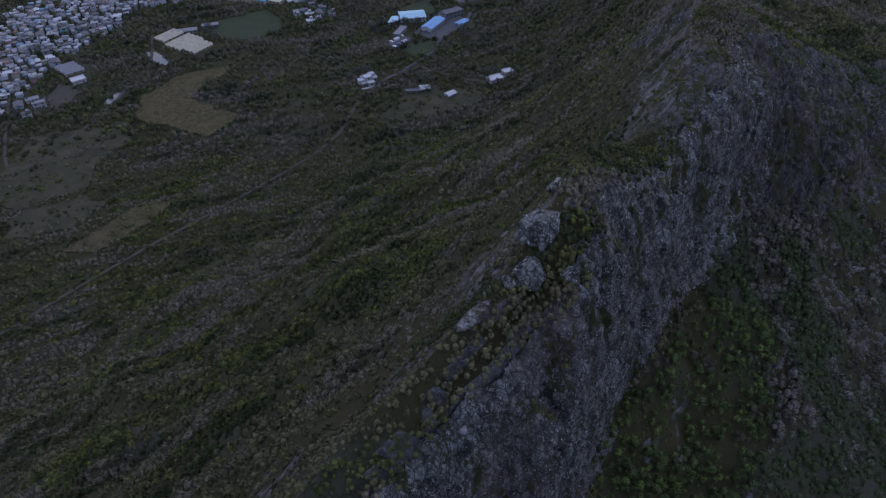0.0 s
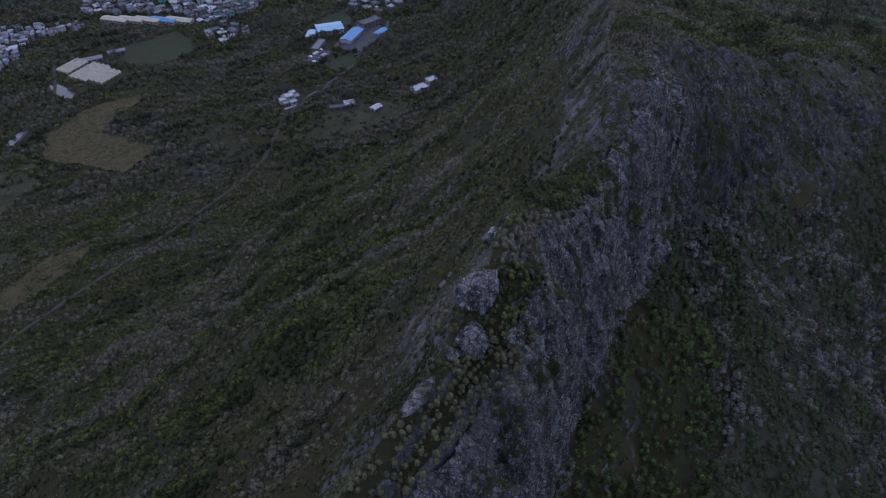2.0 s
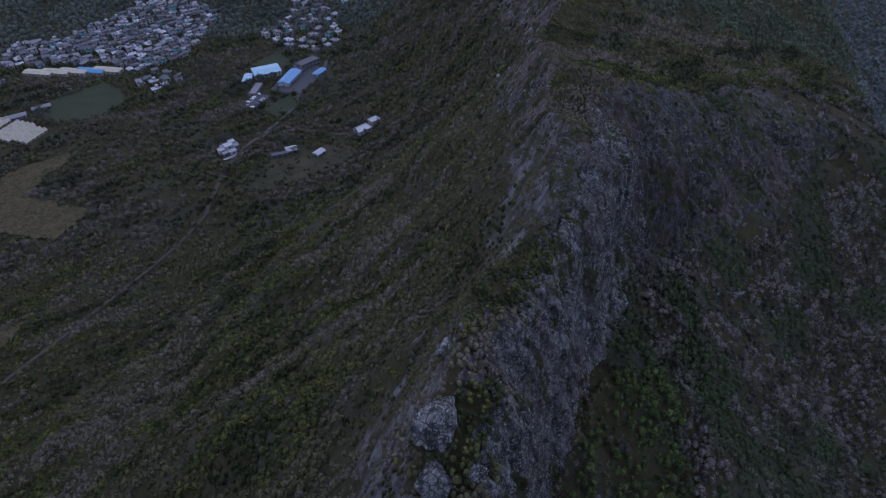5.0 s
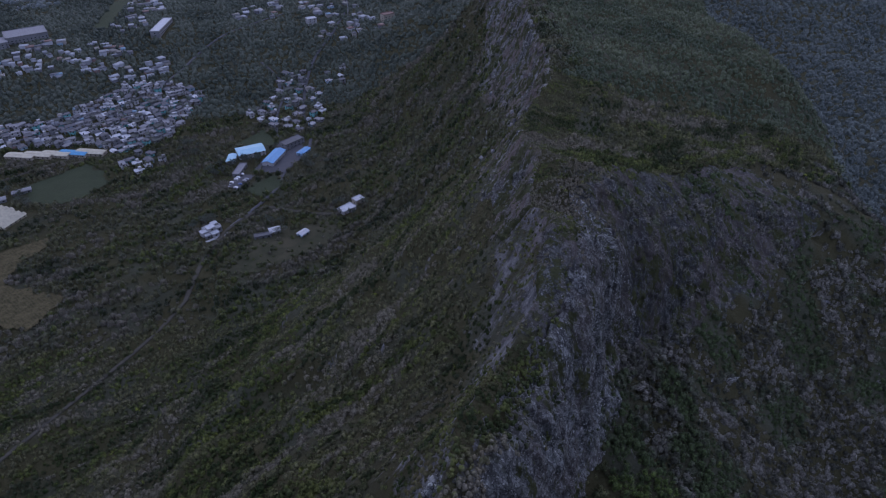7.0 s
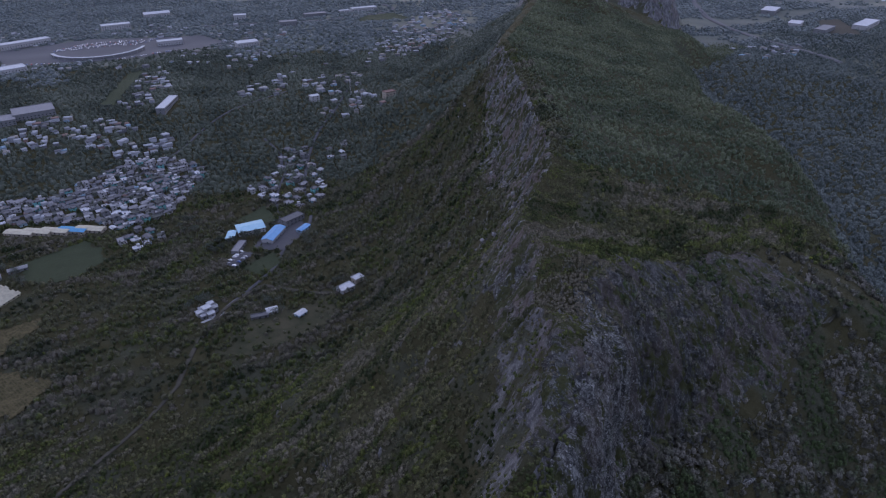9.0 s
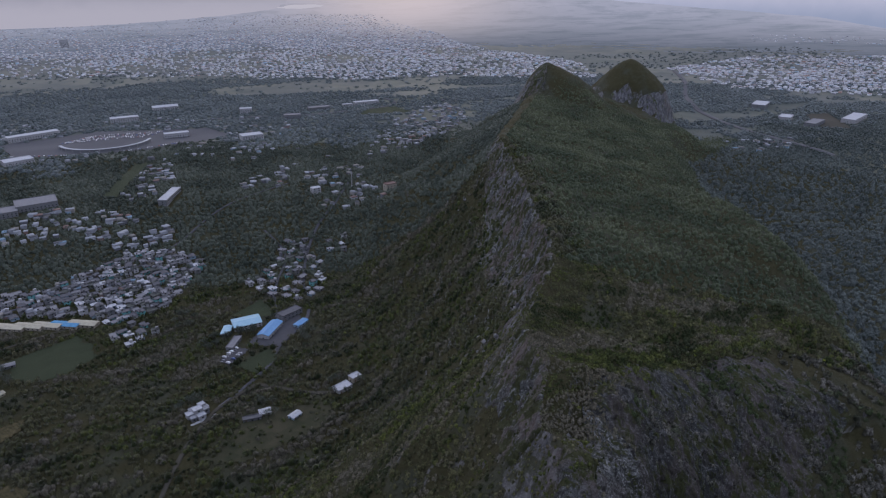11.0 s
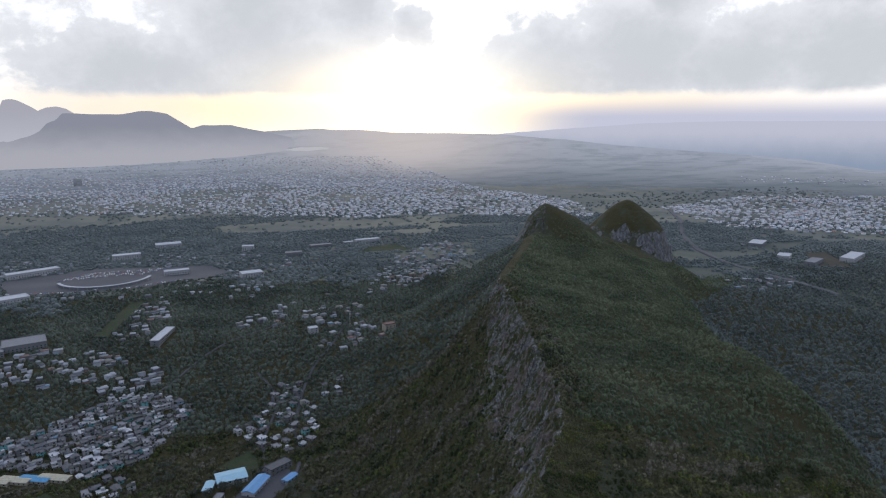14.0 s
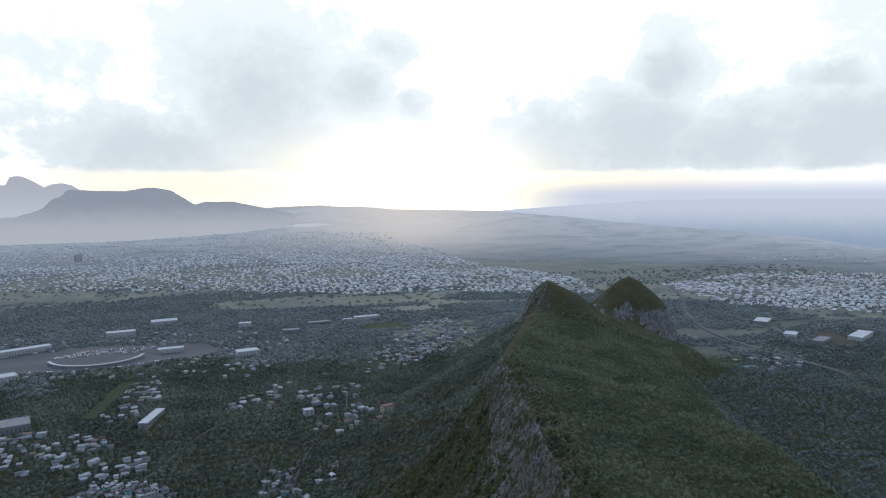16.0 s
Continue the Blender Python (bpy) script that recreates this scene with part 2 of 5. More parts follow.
def land_paint(g):
    geo = g.add("ShaderNodeNewGeometry")
    p, n = geo.outputs["Position"], geo.outputs["True Normal"]
    up = g.split(n)[2]
    tall = g.scaled(p, (1.0, 1.0, 0.45))
    rock = g.mix(g.step(g.noise(tall, 0.22, 8.0, 0.65), 0.35, 0.68), (0.05, 0.051, 0.053), (0.17, 0.17, 0.172))
    rock = g.mix(g.step(g.noise(p, 1.1, 8.0, 0.75), 0.50, 0.72, 0.0, 0.85), rock, (0.33, 0.33, 0.325))
    rock = g.mix(g.step(g.noise(p, 0.045, 4.0), 0.52, 0.66, 0.0, 0.45), rock, (0.12, 0.095, 0.085))
    moss = g.mix(g.noise(p, 0.5, 5.0), (0.03, 0.045, 0.018), (0.09, 0.10, 0.035))
    rock = g.mix(g.step(g.noise(g.scaled(p, (1.0, 1.0, 0.4)), 0.11, 7.0, 0.7), 0.56, 0.64), rock, moss)
    soil = g.mix(g.noise(p, 0.12, 8.0, 0.7), (0.020, 0.023, 0.008), (0.066, 0.058, 0.026))
    soil = g.mix(g.step(g.noise(p, 0.03, 5.0), 0.45, 0.65), soil, (0.050, 0.053, 0.033))
    edge = g.math("ADD", up, g.math("MULTIPLY", g.math("SUBTRACT", g.noise(p, 0.16, 5.0), 0.5), 0.35))
    return g.mix(g.step(edge, 0.50, 0.60), rock, soil)


def land_bump(g):
    p = where(g)
    return g.math("ADD", g.math("MULTIPLY", g.noise(g.scaled(p, (1, 1, 0.6)), 0.4, 10.0, 0.75), 2.2), g.math("MULTIPLY", g.noise(p, 2.5, 6.0, 0.7), 0.35))


def stone_paint(g):
    geo = g.add("ShaderNodeNewGeometry")
    p = geo.outputs["Position"]
    a = g.mix(geo.outputs["Random Per Island"], (0.07, 0.071, 0.074), (0.20, 0.20, 0.202))
    a = g.mix(g.step(g.noise(p, 1.3, 7.0, 0.75), 0.50, 0.72, 0.0, 0.8), a, (0.36, 0.36, 0.355))
    return g.mix(g.step(g.noise(p, 0.2, 5.0, 0.7), 0.54, 0.62, 0.0, 0.85), a, (0.045, 0.055, 0.024))


STONE = material("weathered_basalt", stone_paint, 0.9, 0.25, lambda g: g.math("MULTIPLY", g.noise(where(g), 1.6, 9.0, 0.75), 0.5))
def cliff_paint(g, green=0.53, warm=0.4, pale=1.0, columns=0.0):
    p = where(g)
    tall = g.scaled(p, (1.0, 1.0, 0.4))
    a = g.mix(g.step(g.noise(tall, 0.35, 9.0, 0.75), 0.40, 0.60), (0.043, 0.046, 0.045), (0.200 * pale, 0.207 * pale, 0.196 * pale))
    # Relief light and shade painted as noise: bright ridges, dark crevices.
    a = g.mix(g.step(g.noise(p, 1.1, 9.0, 0.85), 0.52, 0.62, 0.0, 0.95), a, (0.50 * pale, 0.52 * pale, 0.485 * pale))
    a = g.mix(g.step(g.noise(g.scaled(p, (1.0, 1.0, 0.3)), 1.4, 6.0, 0.8), 0.50, 0.58, 0.0, 0.55), a, (0.028, 0.029, 0.029))
    if columns:
        post = g.noise(g.scaled(p, (1.0, 1.0, 0.07)), 0.38, 5.0, 0.7)
        a = g.mix(g.step(post, 0.44, 0.54, columns, 0.0), a, (0.030, 0.032, 0.028))
        a = g.mix(g.step(g.noise(g.scaled(p, (1.0, 1.0, 0.09)), 0.24, 5.0, 0.7), 0.54, 0.62, 0.0, columns), a, (0.046, 0.054, 0.022))
    crack = g.add("ShaderNodeTexVoronoi")
    crack.feature = "DISTANCE_TO_EDGE"
    g.put(crack.inputs["Vector"], g.scaled(p, (1.0, 1.0, 0.5)))
    crack.inputs["Scale"].default_value = 0.55
    a = g.mix(g.step(g.math("ADD", crack.outputs["Distance"], g.math("MULTIPLY", g.noise(p, 1.5, 5.0), 0.12)), 0.06, 0.13, 0.85, 0.0), a, (0.025, 0.026, 0.027))
    a = g.mix(g.step(g.noise(p, 0.045, 4.0), 0.42, 0.62, 0.0, warm), a, (0.13, 0.10, 0.085))
    moss = g.mix(g.noise(p, 0.8, 5.0), (0.022, 0.030, 0.012), (0.075, 0.078, 0.028))
    return g.mix(g.step(g.noise(g.scaled(p, (1.0, 1.0, 0.45)), 0.12, 8.0, 0.72), green, green + 0.06), a, moss)


def cliff_bump(g):
    p = where(g)
    return g.math("ADD", g.math("MULTIPLY", g.noise(g.scaled(p, (1, 1, 0.5)), 0.5, 10.0, 0.78), 2.6), g.math("MULTIPLY", g.noise(p, 2.5, 6.0, 0.75), 0.5))


CLIFF = material("cliff_rock", lambda g: cliff_paint(g, 0.55, 0.3, 1.3, 0.35), 0.92, 0.15, cliff_bump)
# A shaded copy of the cliff rock: dimming put into its colour, plus moss.
EAST = material("dimmed_overgrown_cliff_rock", lambda g: cliff_paint(g, 0.50, 0.35, 0.64, 0.8), 0.9, 0.15, cliff_bump)
CREST_ROCK = material("crest_rock", lambda g: cliff_paint(g, 0.50, 0.5, 0.72, 0.3), 0.92, 0.15, cliff_bump)
CRAG = material("crag_rock", lambda g: cliff_paint(g, 0.48, 0.7, 1.0), 0.9, 0.25, cliff_bump)
LAND = material("land", land_paint, 0.95, 0.15, land_bump)


def leaf_paint(g, tone=1.0, calm=0.0, dry=0.0):
    geo = g.add("ShaderNodeNewGeometry")
    p = geo.outputs["Position"]
    one = geo.outputs["Random Per Island"]
    a = g.mix(g.step(g.noise(p, 0.16, 3.0), 0.38, 0.62), (0.036, 0.048, 0.016), (0.092, 0.104, 0.030))
    px, py, pz = g.split(p)[:3]
    up_slope = g.math("ADD", g.math("MULTIPLY", px, 0.92), g.math("MULTIPLY", py, 0.39))
    across = g.math("SUBTRACT", g.math("MULTIPLY", py, 0.92), g.math("MULTIPLY", px, 0.39))
    down = g.join(g.math("MULTIPLY", up_slope, 0.26), across, g.math("MULTIPLY", pz, 0.3))
    a = g.mix(g.step(g.noise(down, 0.034, 6.0, 0.65), 0.48 - dry, 0.58 - dry, 0.0, 0.6), a, (0.104, 0.094, 0.062))
    # leafless grey shrubs in bands that run down the slope
    a = g.mix(g.step(g.noise(down, 0.045, 6.0, 0.7), 0.51, 0.58, 0.0, 0.9), a, (0.136, 0.122, 0.100))
    a = g.mix(g.step(g.noise(down, 0.062, 5.0, 0.65), 0.53, 0.60, 0.0, 0.85), a, (0.018, 0.028, 0.009))
    a = g.mix(g.step(g.noise(p, 0.13, 3.0, 0.6), 0.65, 0.72, 0.0, 0.8), a, (0.115, 0.132, 0.018))
    # single leaves, and the shade between them painted in by noise
    gap_shade = g.step(g.noise(p, 1.5, 5.0, 0.8), 0.36, 0.60, 0.35 + 0.5 * calm, 1.4 - 0.35 * calm)
    a = g.mix(1.0, a, g.join(gap_shade, gap_shade, gap_shade), "MULTIPLY")
    return g.mix(g.math("MULTIPLY", one, 0.75 - 0.4 * calm), g.mix(1.0, a, (1.18 * tone, 1.18 * tone, 1.08 * tone), "MULTIPLY"), g.mix(1.0, a, (0.62 * tone, 0.65 * tone, 0.58 * tone), "MULTIPLY"))


def dry_paint(g):
    geo = g.add("ShaderNodeNewGeometry")
    p = geo.outputs["Position"]
    a = g.mix(g.step(g.noise(p, 0.11, 4.0, 0.6), 0.40, 0.60), (0.046, 0.047, 0.030), (0.172, 0.164, 0.135))
    a = g.mix(g.step(g.noise(p, 0.030, 4.0, 0.6), 0.47, 0.58, 0.0, 0.95), a, (0.044, 0.066, 0.018))
    a = g.mix(g.step(g.noise(p, 0.09, 4.0, 0.6), 0.60, 0.68, 0.0, 0.85), a, (0.016, 0.022, 0.008))
    a = g.mix(g.step(g.noise(p, 0.2, 3.0, 0.6), 0.66, 0.72, 0.0, 0.8), a, (0.085, 0.10, 0.02))
    # noise paints the dark shade between dry twigs into the colour
    gap_shade = g.step(g.noise(p, 1.5, 5.0, 0.8), 0.36, 0.60, 0.22, 1.4)
    a = g.mix(1.0, a, g.join(gap_shade, gap_shade, gap_shade), "MULTIPLY")
    return g.mix(g.math("MULTIPLY", geo.outputs["Random Per Island"], 0.7), a, g.mix(1.0, a, (0.6, 0.6, 0.6), "MULTIPLY"))


def green_paint(g):
    geo = g.add("ShaderNodeNewGeometry")
    p = geo.outputs["Position"]
    a = g.mix(g.step(g.noise(p, 0.2, 4.0, 0.6), 0.38, 0.62), (0.038, 0.060, 0.013), (0.098, 0.138, 0.026))
    a = g.mix(g.step(g.noise(p, 0.07, 4.0, 0.6), 0.56, 0.66, 0.0, 0.8), a, (0.070, 0.062, 0.048))
    # shade inside the canopy, put into the colour by noise
    gap_shade = g.step(g.noise(p, 1.7, 5.0, 0.8), 0.36, 0.60, 0.2, 1.5)
    a = g.mix(1.0, a, g.join(gap_shade, gap_shade, gap_shade), "MULTIPLY")
    return g.mix(g.math("MULTIPLY", geo.outputs["Random Per Island"], 0.7), a, g.mix(1.0, a, (0.55, 0.55, 0.55), "MULTIPLY"))


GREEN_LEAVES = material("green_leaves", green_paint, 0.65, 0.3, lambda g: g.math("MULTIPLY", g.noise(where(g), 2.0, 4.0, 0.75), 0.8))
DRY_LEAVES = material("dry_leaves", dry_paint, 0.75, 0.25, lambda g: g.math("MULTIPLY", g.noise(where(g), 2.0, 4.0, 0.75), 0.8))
def far_leaf_paint(g, a, b):
    geo = g.add("ShaderNodeNewGeometry")
    p = geo.outputs["Position"]
    c = g.mix(g.step(g.noise(p, 0.012, 6.0, 0.65), 0.36, 0.62), a, b)
    return g.mix(g.step(g.noise(p, 0.09, 6.0, 0.75), 0.40, 0.64, 0.0, 0.6), c, g.mix(geo.outputs["Random Per Island"], a, b))


SHOULDER_LEAVES = material("shoulder_leaves", lambda g: far_leaf_paint(g, (0.040, 0.054, 0.027), (0.105, 0.120, 0.064)), 0.8, 0.12, lambda g: g.math("MULTIPLY", g.noise(where(g), 1.2, 4.0, 0.75), 1.0), haze_sheen=0.1)
TREES = material("tree_leaves", lambda g: far_leaf_paint(g, (0.026, 0.037, 0.024), (0.088, 0.103, 0.072)), 0.7, 0.3, lambda g: g.math("MULTIPLY", g.noise(where(g), 1.2, 4.0, 0.75), 1.0), haze_sheen=0.05)
# Haze painted into the next two leaf colours: paler and bluer with distance.
FAR_LEAVES = material("far_leaves", lambda g: far_leaf_paint(g, (0.046, 0.062, 0.052), (0.096, 0.116, 0.100)), 0.75, 0.25, lambda g: g.math("MULTIPLY", g.noise(where(g), 0.35, 5.0, 0.7), 4.0), haze_sheen=0.12)
HAZY_LEAVES = material("hazy_leaves", lambda g: far_leaf_paint(g, (0.056, 0.072, 0.069), (0.108, 0.127, 0.120)), 0.75, 0.25, haze_sheen=0.2)
SLOPE_LEAVES = material("slope_leaves", lambda g: leaf_paint(g, 0.78, 0.3, 0.03), 0.8, 0.12, lambda g: g.math("MULTIPLY", g.noise(where(g), 2.0, 4.0, 0.75), 0.8), haze_sheen=0.08)
LEAVES = material("leaves", lambda g: leaf_paint(g, 1.08, 0.0, 0.03), 0.8, 0.12, haze_sheen=0.0, bump=lambda g: g.math("MULTIPLY", g.noise(where(g), 2.0, 4.0, 0.75), 0.8))


SCRUB = material("crest_scrub", lambda g: g.mix(g.step(g.noise(where(g), 0.06, 6.0, 0.7), 0.50, 0.64, 0.0, 0.55), leaf_paint(g, 0.8, 0.2, 0.02), g.mix(g.noise(where(g), 0.9, 6.0, 0.75), (0.046, 0.038, 0.020), (0.125, 0.102, 0.058))), 0.85, 0.15)


def farm_paint(g):
    p = where(g)
    plots = g.add("ShaderNodeTexVoronoi")
    g.put(plots.inputs["Vector"], g.scaled(p, (1.0, 0.45, 0.0)))
    plots.inputs["Scale"].default_value = 0.006
    tone = g.split(plots.outputs["Color"])[0]
    a = g.mix(tone, (0.030, 0.042, 0.020), (0.085, 0.085, 0.045))
    a = g.mix(g.step(g.noise(p, 0.004, 6.0, 0.65), 0.42, 0.58), a, (0.022, 0.032, 0.018))
    return g.mix(g.step(g.noise(p, 0.03, 5.0), 0.4, 0.7, 0.0, 0.5), a, (0.05, 0.055, 0.03))


FARM = material("farmland", farm_paint, 0.8, 0.2, haze_sheen=0.2)


# ---- the ground sheet ----
def ticks(*pieces):
    """Coordinates with steps that grade from piece to piece: (from, to, first step, last step)."""
    out = []
    for a, b, s0, s1 in pieces:
        v = a
        while v < b - 0.5 * min(s0, s1):
            out.append(v)
            f = (v - a) / (b - a)
            v += s0 * (s1 / s0) ** f
    return np.array(out + [pieces[-1][1]])


def sheet(name, xs, ys, mat):
    gx, gy = np.meshgrid(xs, ys)
    ox, oy = gx - CX, gy - CY
    m, r = np.maximum(np.abs(ox), np.abs(oy)), np.maximum(np.hypot(ox, oy), 1e-6)
    w = np.clip((m - 1900) / (RIM - 1900), 0, 1)
    f = (1 - w) + w * m / r
    px, py = CX + ox * f, CY + oy * f
    pz = ground(px, py)
    face = (px > -60) & (px < 420) & (py > 0) & (py < 420)
    brow = along(px[face], py[face], EDGE)[0]
    back = np.minimum.reduce([ground(px[face] + ax, py[face] + ay) for ax, ay in ((2.6, 0), (1.8, -1.8), (0, -2.6), (1.2, 0.6))])
    pz[face] = np.where((brow > -6) & (brow < 62), np.minimum(pz[face], back - 0.3), pz[face])
    nx, ny = len(xs), len(ys)
    idx = np.arange(nx * ny).reshape(ny, nx)
    quads = np.stack([idx[:-1, :-1], idx[:-1, 1:], idx[1:, 1:], idx[1:, :-1]], -1).reshape(-1, 4)
    ob = mesh_of(name, np.stack([px, py, pz], -1).reshape(-1, 3), quads, mat)
    ob.data.materials.append(FARM)
    mid = pz[:-1, :-1] - plain(px, py)[:-1, :-1]
    away = np.hypot(px, py)[:-1, :-1]
    ob.data.polygons.foreach_set("material_index", ((mid < 3) & (away > 1300)).astype(np.int32).ravel())
    return ob


def mesh_of(name, verts, faces, mat, flat=False):
    """A mesh from arrays of corners and of faces with one count of corners."""
    me = bpy.data.meshes.new(name)
    n, k = faces.shape
    me.vertices.add(len(verts))
    me.vertices.foreach_set("co", np.ascontiguousarray(verts, np.float32).ravel())
    me.loops.add(n * k)
    me.loops.foreach_set("vertex_index", np.ascontiguousarray(faces, np.int32).ravel())
    me.polygons.add(n)
    me.polygons.foreach_set("loop_start", np.arange(0, n * k, k, dtype=np.int32))
    me.update(calc_edges=True)
    if not flat:
        me.polygons.foreach_set("use_smooth", np.ones(n, bool))
    me.materials.append(mat)
    return new(name, me)


XS = ticks((CX - RIM, -600, 300, 24), (-600, -60, 24, 4), (-60, 0, 4, 1.8), (0, 190, 1.8, 1.8), (190, 330, 1.8, 7), (330, 900, 7, 9), (900, CX + RIM, 9, 300))
YS = ticks((CY - RIM, -150, 600, 20), (-150, 40, 20, 1.8), (40, 330, 1.8, 1.8), (330, 450, 1.8, 6), (450, 1400, 6, 8), (1400, CY + RIM, 8, 220))
tagged(sheet("ground", XS, YS, LAND), "steep grassy mountain ridge with grey basalt cliff above a lowland plain", "ground", kind="structure")




# ---- roads, fields and lots ----
def asphalt_paint(g):
    return g.mix(g.noise(where(g), 0.3, 6.0), (0.035, 0.036, 0.04), (0.07, 0.07, 0.075))


ASPHALT = material("asphalt", asphalt_paint, 0.85, 0.3, haze_sheen=0.08)
DIRT = material("dirt", lambda g: g.mix(g.noise(where(g), 0.25, 7.0), (0.03, 0.03, 0.022), (0.075, 0.068, 0.052)), 0.95)
GRASS = material("mown_grass", lambda g: g.mix(g.noise(where(g), 0.12, 7.0, 0.7), (0.018, 0.027, 0.012), (0.044, 0.054, 0.026)), 0.9, bump=lambda g: g.math("MULTIPLY", g.noise(where(g), 0.9, 5.0, 0.7), 0.7))
MEADOW = material("rough_meadow", lambda g: g.mix(g.step(g.noise(where(g), 0.07, 9.0, 0.78), 0.3, 0.7), (0.022, 0.027, 0.012), (0.058, 0.052, 0.030)), 0.95)
PAINT = material("road_paint", lambda g: g.mix(g.noise(where(g), 2.0), (0.5, 0.5, 0.5), (0.75, 0.75, 0.75)), 0.7)


def cane_paint(g):
    p = where(g)
    x, y, z = g.split(p)[:3]
    row = g.math("SINE", g.math("ADD", g.math("MULTIPLY", g.math("ADD", x, g.math("MULTIPLY", y, 0.7)), 2.4), g.math("MULTIPLY", g.noise(p, 0.2, 3.0), 4.0)))
    a = g.mix(g.step(g.noise(p, 0.35, 6.0, 0.7), 0.35, 0.65), (0.032, 0.034, 0.014), (0.088, 0.074, 0.036))
    return g.mix(g.step(row, -0.2, 0.9, 0.0, 0.6), a, (0.075, 0.06, 0.035))


CANE = material("cane_field", cane_paint, 0.95, 0.1, lambda g: g.math("MULTIPLY", g.noise(where(g), 0.8, 5.0, 0.7), 0.8))
BUSY = np.zeros((760, 800), bool)  # cells of 3 m that hold a road, field or building: x from -700, y from 0


SPARSE = np.zeros((760, 800), bool)


def claim(x, y, r):
    x0, x1, y0, y1 = (int(v) for v in ((x - r + 700) / 3 - 1, (x + r + 700) / 3 + 2, (y - r) / 3 - 1, (y + r) / 3 + 2))
    x0, y0 = max(x0, 0), max(y0, 0)
    x1, y1 = min(max(x1, 0), 800), min(max(y1, 0), 760)
    BUSY[y0:y1, x0:x1] |= np.hypot(-700 + 3 * np.arange(x0, max(x1, x0))[None] - x, 3 * np.arange(y0, max(y1, y0))[:, None] - y) < r


def busy(x, y):
    i, j = np.clip(((y) / 3).astype(int), 0, 759), np.clip(((x + 700) / 3).astype(int), 0, 799)
    return BUSY[i, j] & (x > -700) & (x < 1700) & (y > 0) & (y < 2280)


def thin(x, y):
    i, j = np.clip(((y) / 3).astype(int), 0, 759), np.clip(((x + 700) / 3).astype(int), 0, 799)
    return SPARSE[i, j] & (x > -700) & (x < 1700) & (y > 0) & (y < 2280)


def spread(points, gap):
    """Points along a smooth line through the given ones."""
    pts = [Vector((*p, 0)) for p in points]
    out = []
    for i in range(len(pts) - 1):
        p0, p1, p2, p3 = pts[max(i - 1, 0)], pts[i], pts[i + 1], pts[min(i + 2, len(pts) - 1)]
        n = max(2, int((p2 - p1).length / gap))
        for k in range(n):
            t = k / n
            out.append(0.5 * ((2 * p1) + (p2 - p0) * t + (2 * p0 - 5 * p1 + 4 * p2 - p3) * t * t + (3 * p1 - p0 - 3 * p2 + p3) * t ** 3))
    return out + [pts[-1]]


def road(name, points, width, mat, label, lift=0.5, cut=True):
    line = spread(points, 4.0)
    n = len(line)
    c = np.array([(p.x, p.y) for p in line])
    t = np.gradient(c, axis=0)
    t /= np.linalg.norm(t, axis=1)[:, None]
    side = np.stack([t[:, 1], -t[:, 0]], -1)
    mid = ground(c[:, 0], c[:, 1])
    vs = []
    for off, drop in ((-0.5, -0.7), (-0.5, 0), (-0.17, 0.04), (0.17, 0.04), (0.5, 0), (0.5, -0.7)):
        q = c + side * width * off
        g = np.maximum(ground(q[:, 0], q[:, 1]), mid - 0.3)
        vs.append(np.stack([q[:, 0], q[:, 1], g + lift + drop], -1))
    v = np.stack(vs, 1).reshape(-1, 3)
    i = np.arange(n - 1)
    quads = np.concatenate([np.stack([i * 6 + k, i * 6 + k + 1, i * 6 + 6 + k + 1, i * 6 + 6 + k], -1)[:, ::-1] for k in range(5)])
    if cut:
        for p in line:
            claim(p.x, p.y, width * 0.5 + 0.3)
    return tagged(mesh_of(name, v, quads, mat), label, "road", kind="structure")


def inside(x, y, poly):
    hit = np.zeros(np.shape(x), bool)
    for (ax, ay), (bx, by) in zip(poly, poly[1:] + poly[:1]):
        cross = ((ay > y) != (by > y)) & (x < (bx - ax) * (y - ay) / (by - ay + 1e-9) + ax)
        hit ^= cross
    return hit


def plot(name, poly, mat, label, lift=0.35, cell=2.5, waves=0.0, cut=True, category="field"):
    """A field or lot, laid over the ground inside an outline."""
    xs, ys = np.arange(min(p[0] for p in poly), max(p[0] for p in poly) + cell, cell), np.arange(min(p[1] for p in poly), max(p[1] for p in poly) + cell, cell)
    gx, gy = np.meshgrid(xs, ys)
    z = ground(gx, gy) + lift + waves * fbm(gx / 4, gy / 4, 3, 80)
    idx = np.arange(gx.size).reshape(gx.shape)
    wob = 3 * cell * fbm(gx / 14, gy / 14, 2, 81) if waves else 0
    ok = inside(gx + cell / 2 + wob, gy + cell / 2 + wob, poly)[:-1, :-1]
    quads = np.stack([idx[:-1, :-1], idx[:-1, 1:], idx[1:, 1:], idx[1:, :-1]], -1)[ok]
    if cut:
        (SPARSE if cut == "sparse" else BUSY)[:, :] |= inside(*np.meshgrid(-700 + 3.0 * np.arange(800) + 1.5, 3.0 * np.arange(760) + 1.5), poly)
    used = np.unique(quads)
    remap = np.zeros(gx.size, np.int64)
    remap[used] = np.arange(len(used))
    return tagged(mesh_of(name, np.stack([gx, gy, z], -1).reshape(-1, 3)[used], remap[quads], mat), label, category, kind="structure")


plot("field", [(-262, 510), (-235, 552), (-201, 566), (-196, 552), (-214, 531), (-216, 506), (-169, 474), (-186, 444), (-254, 470)], CANE, "yellowish dry cane field with faint rows", 0.9, 1.8, 0.9)
plot("field", [(-330, 448), (-258, 468), (-246, 448), (-262, 405), (-256, 380), (-300, 352), (-330, 370)], MEADOW, "brownish rough pasture beside the cane field", 0.6, 2.5, 0.6, cut="sparse")
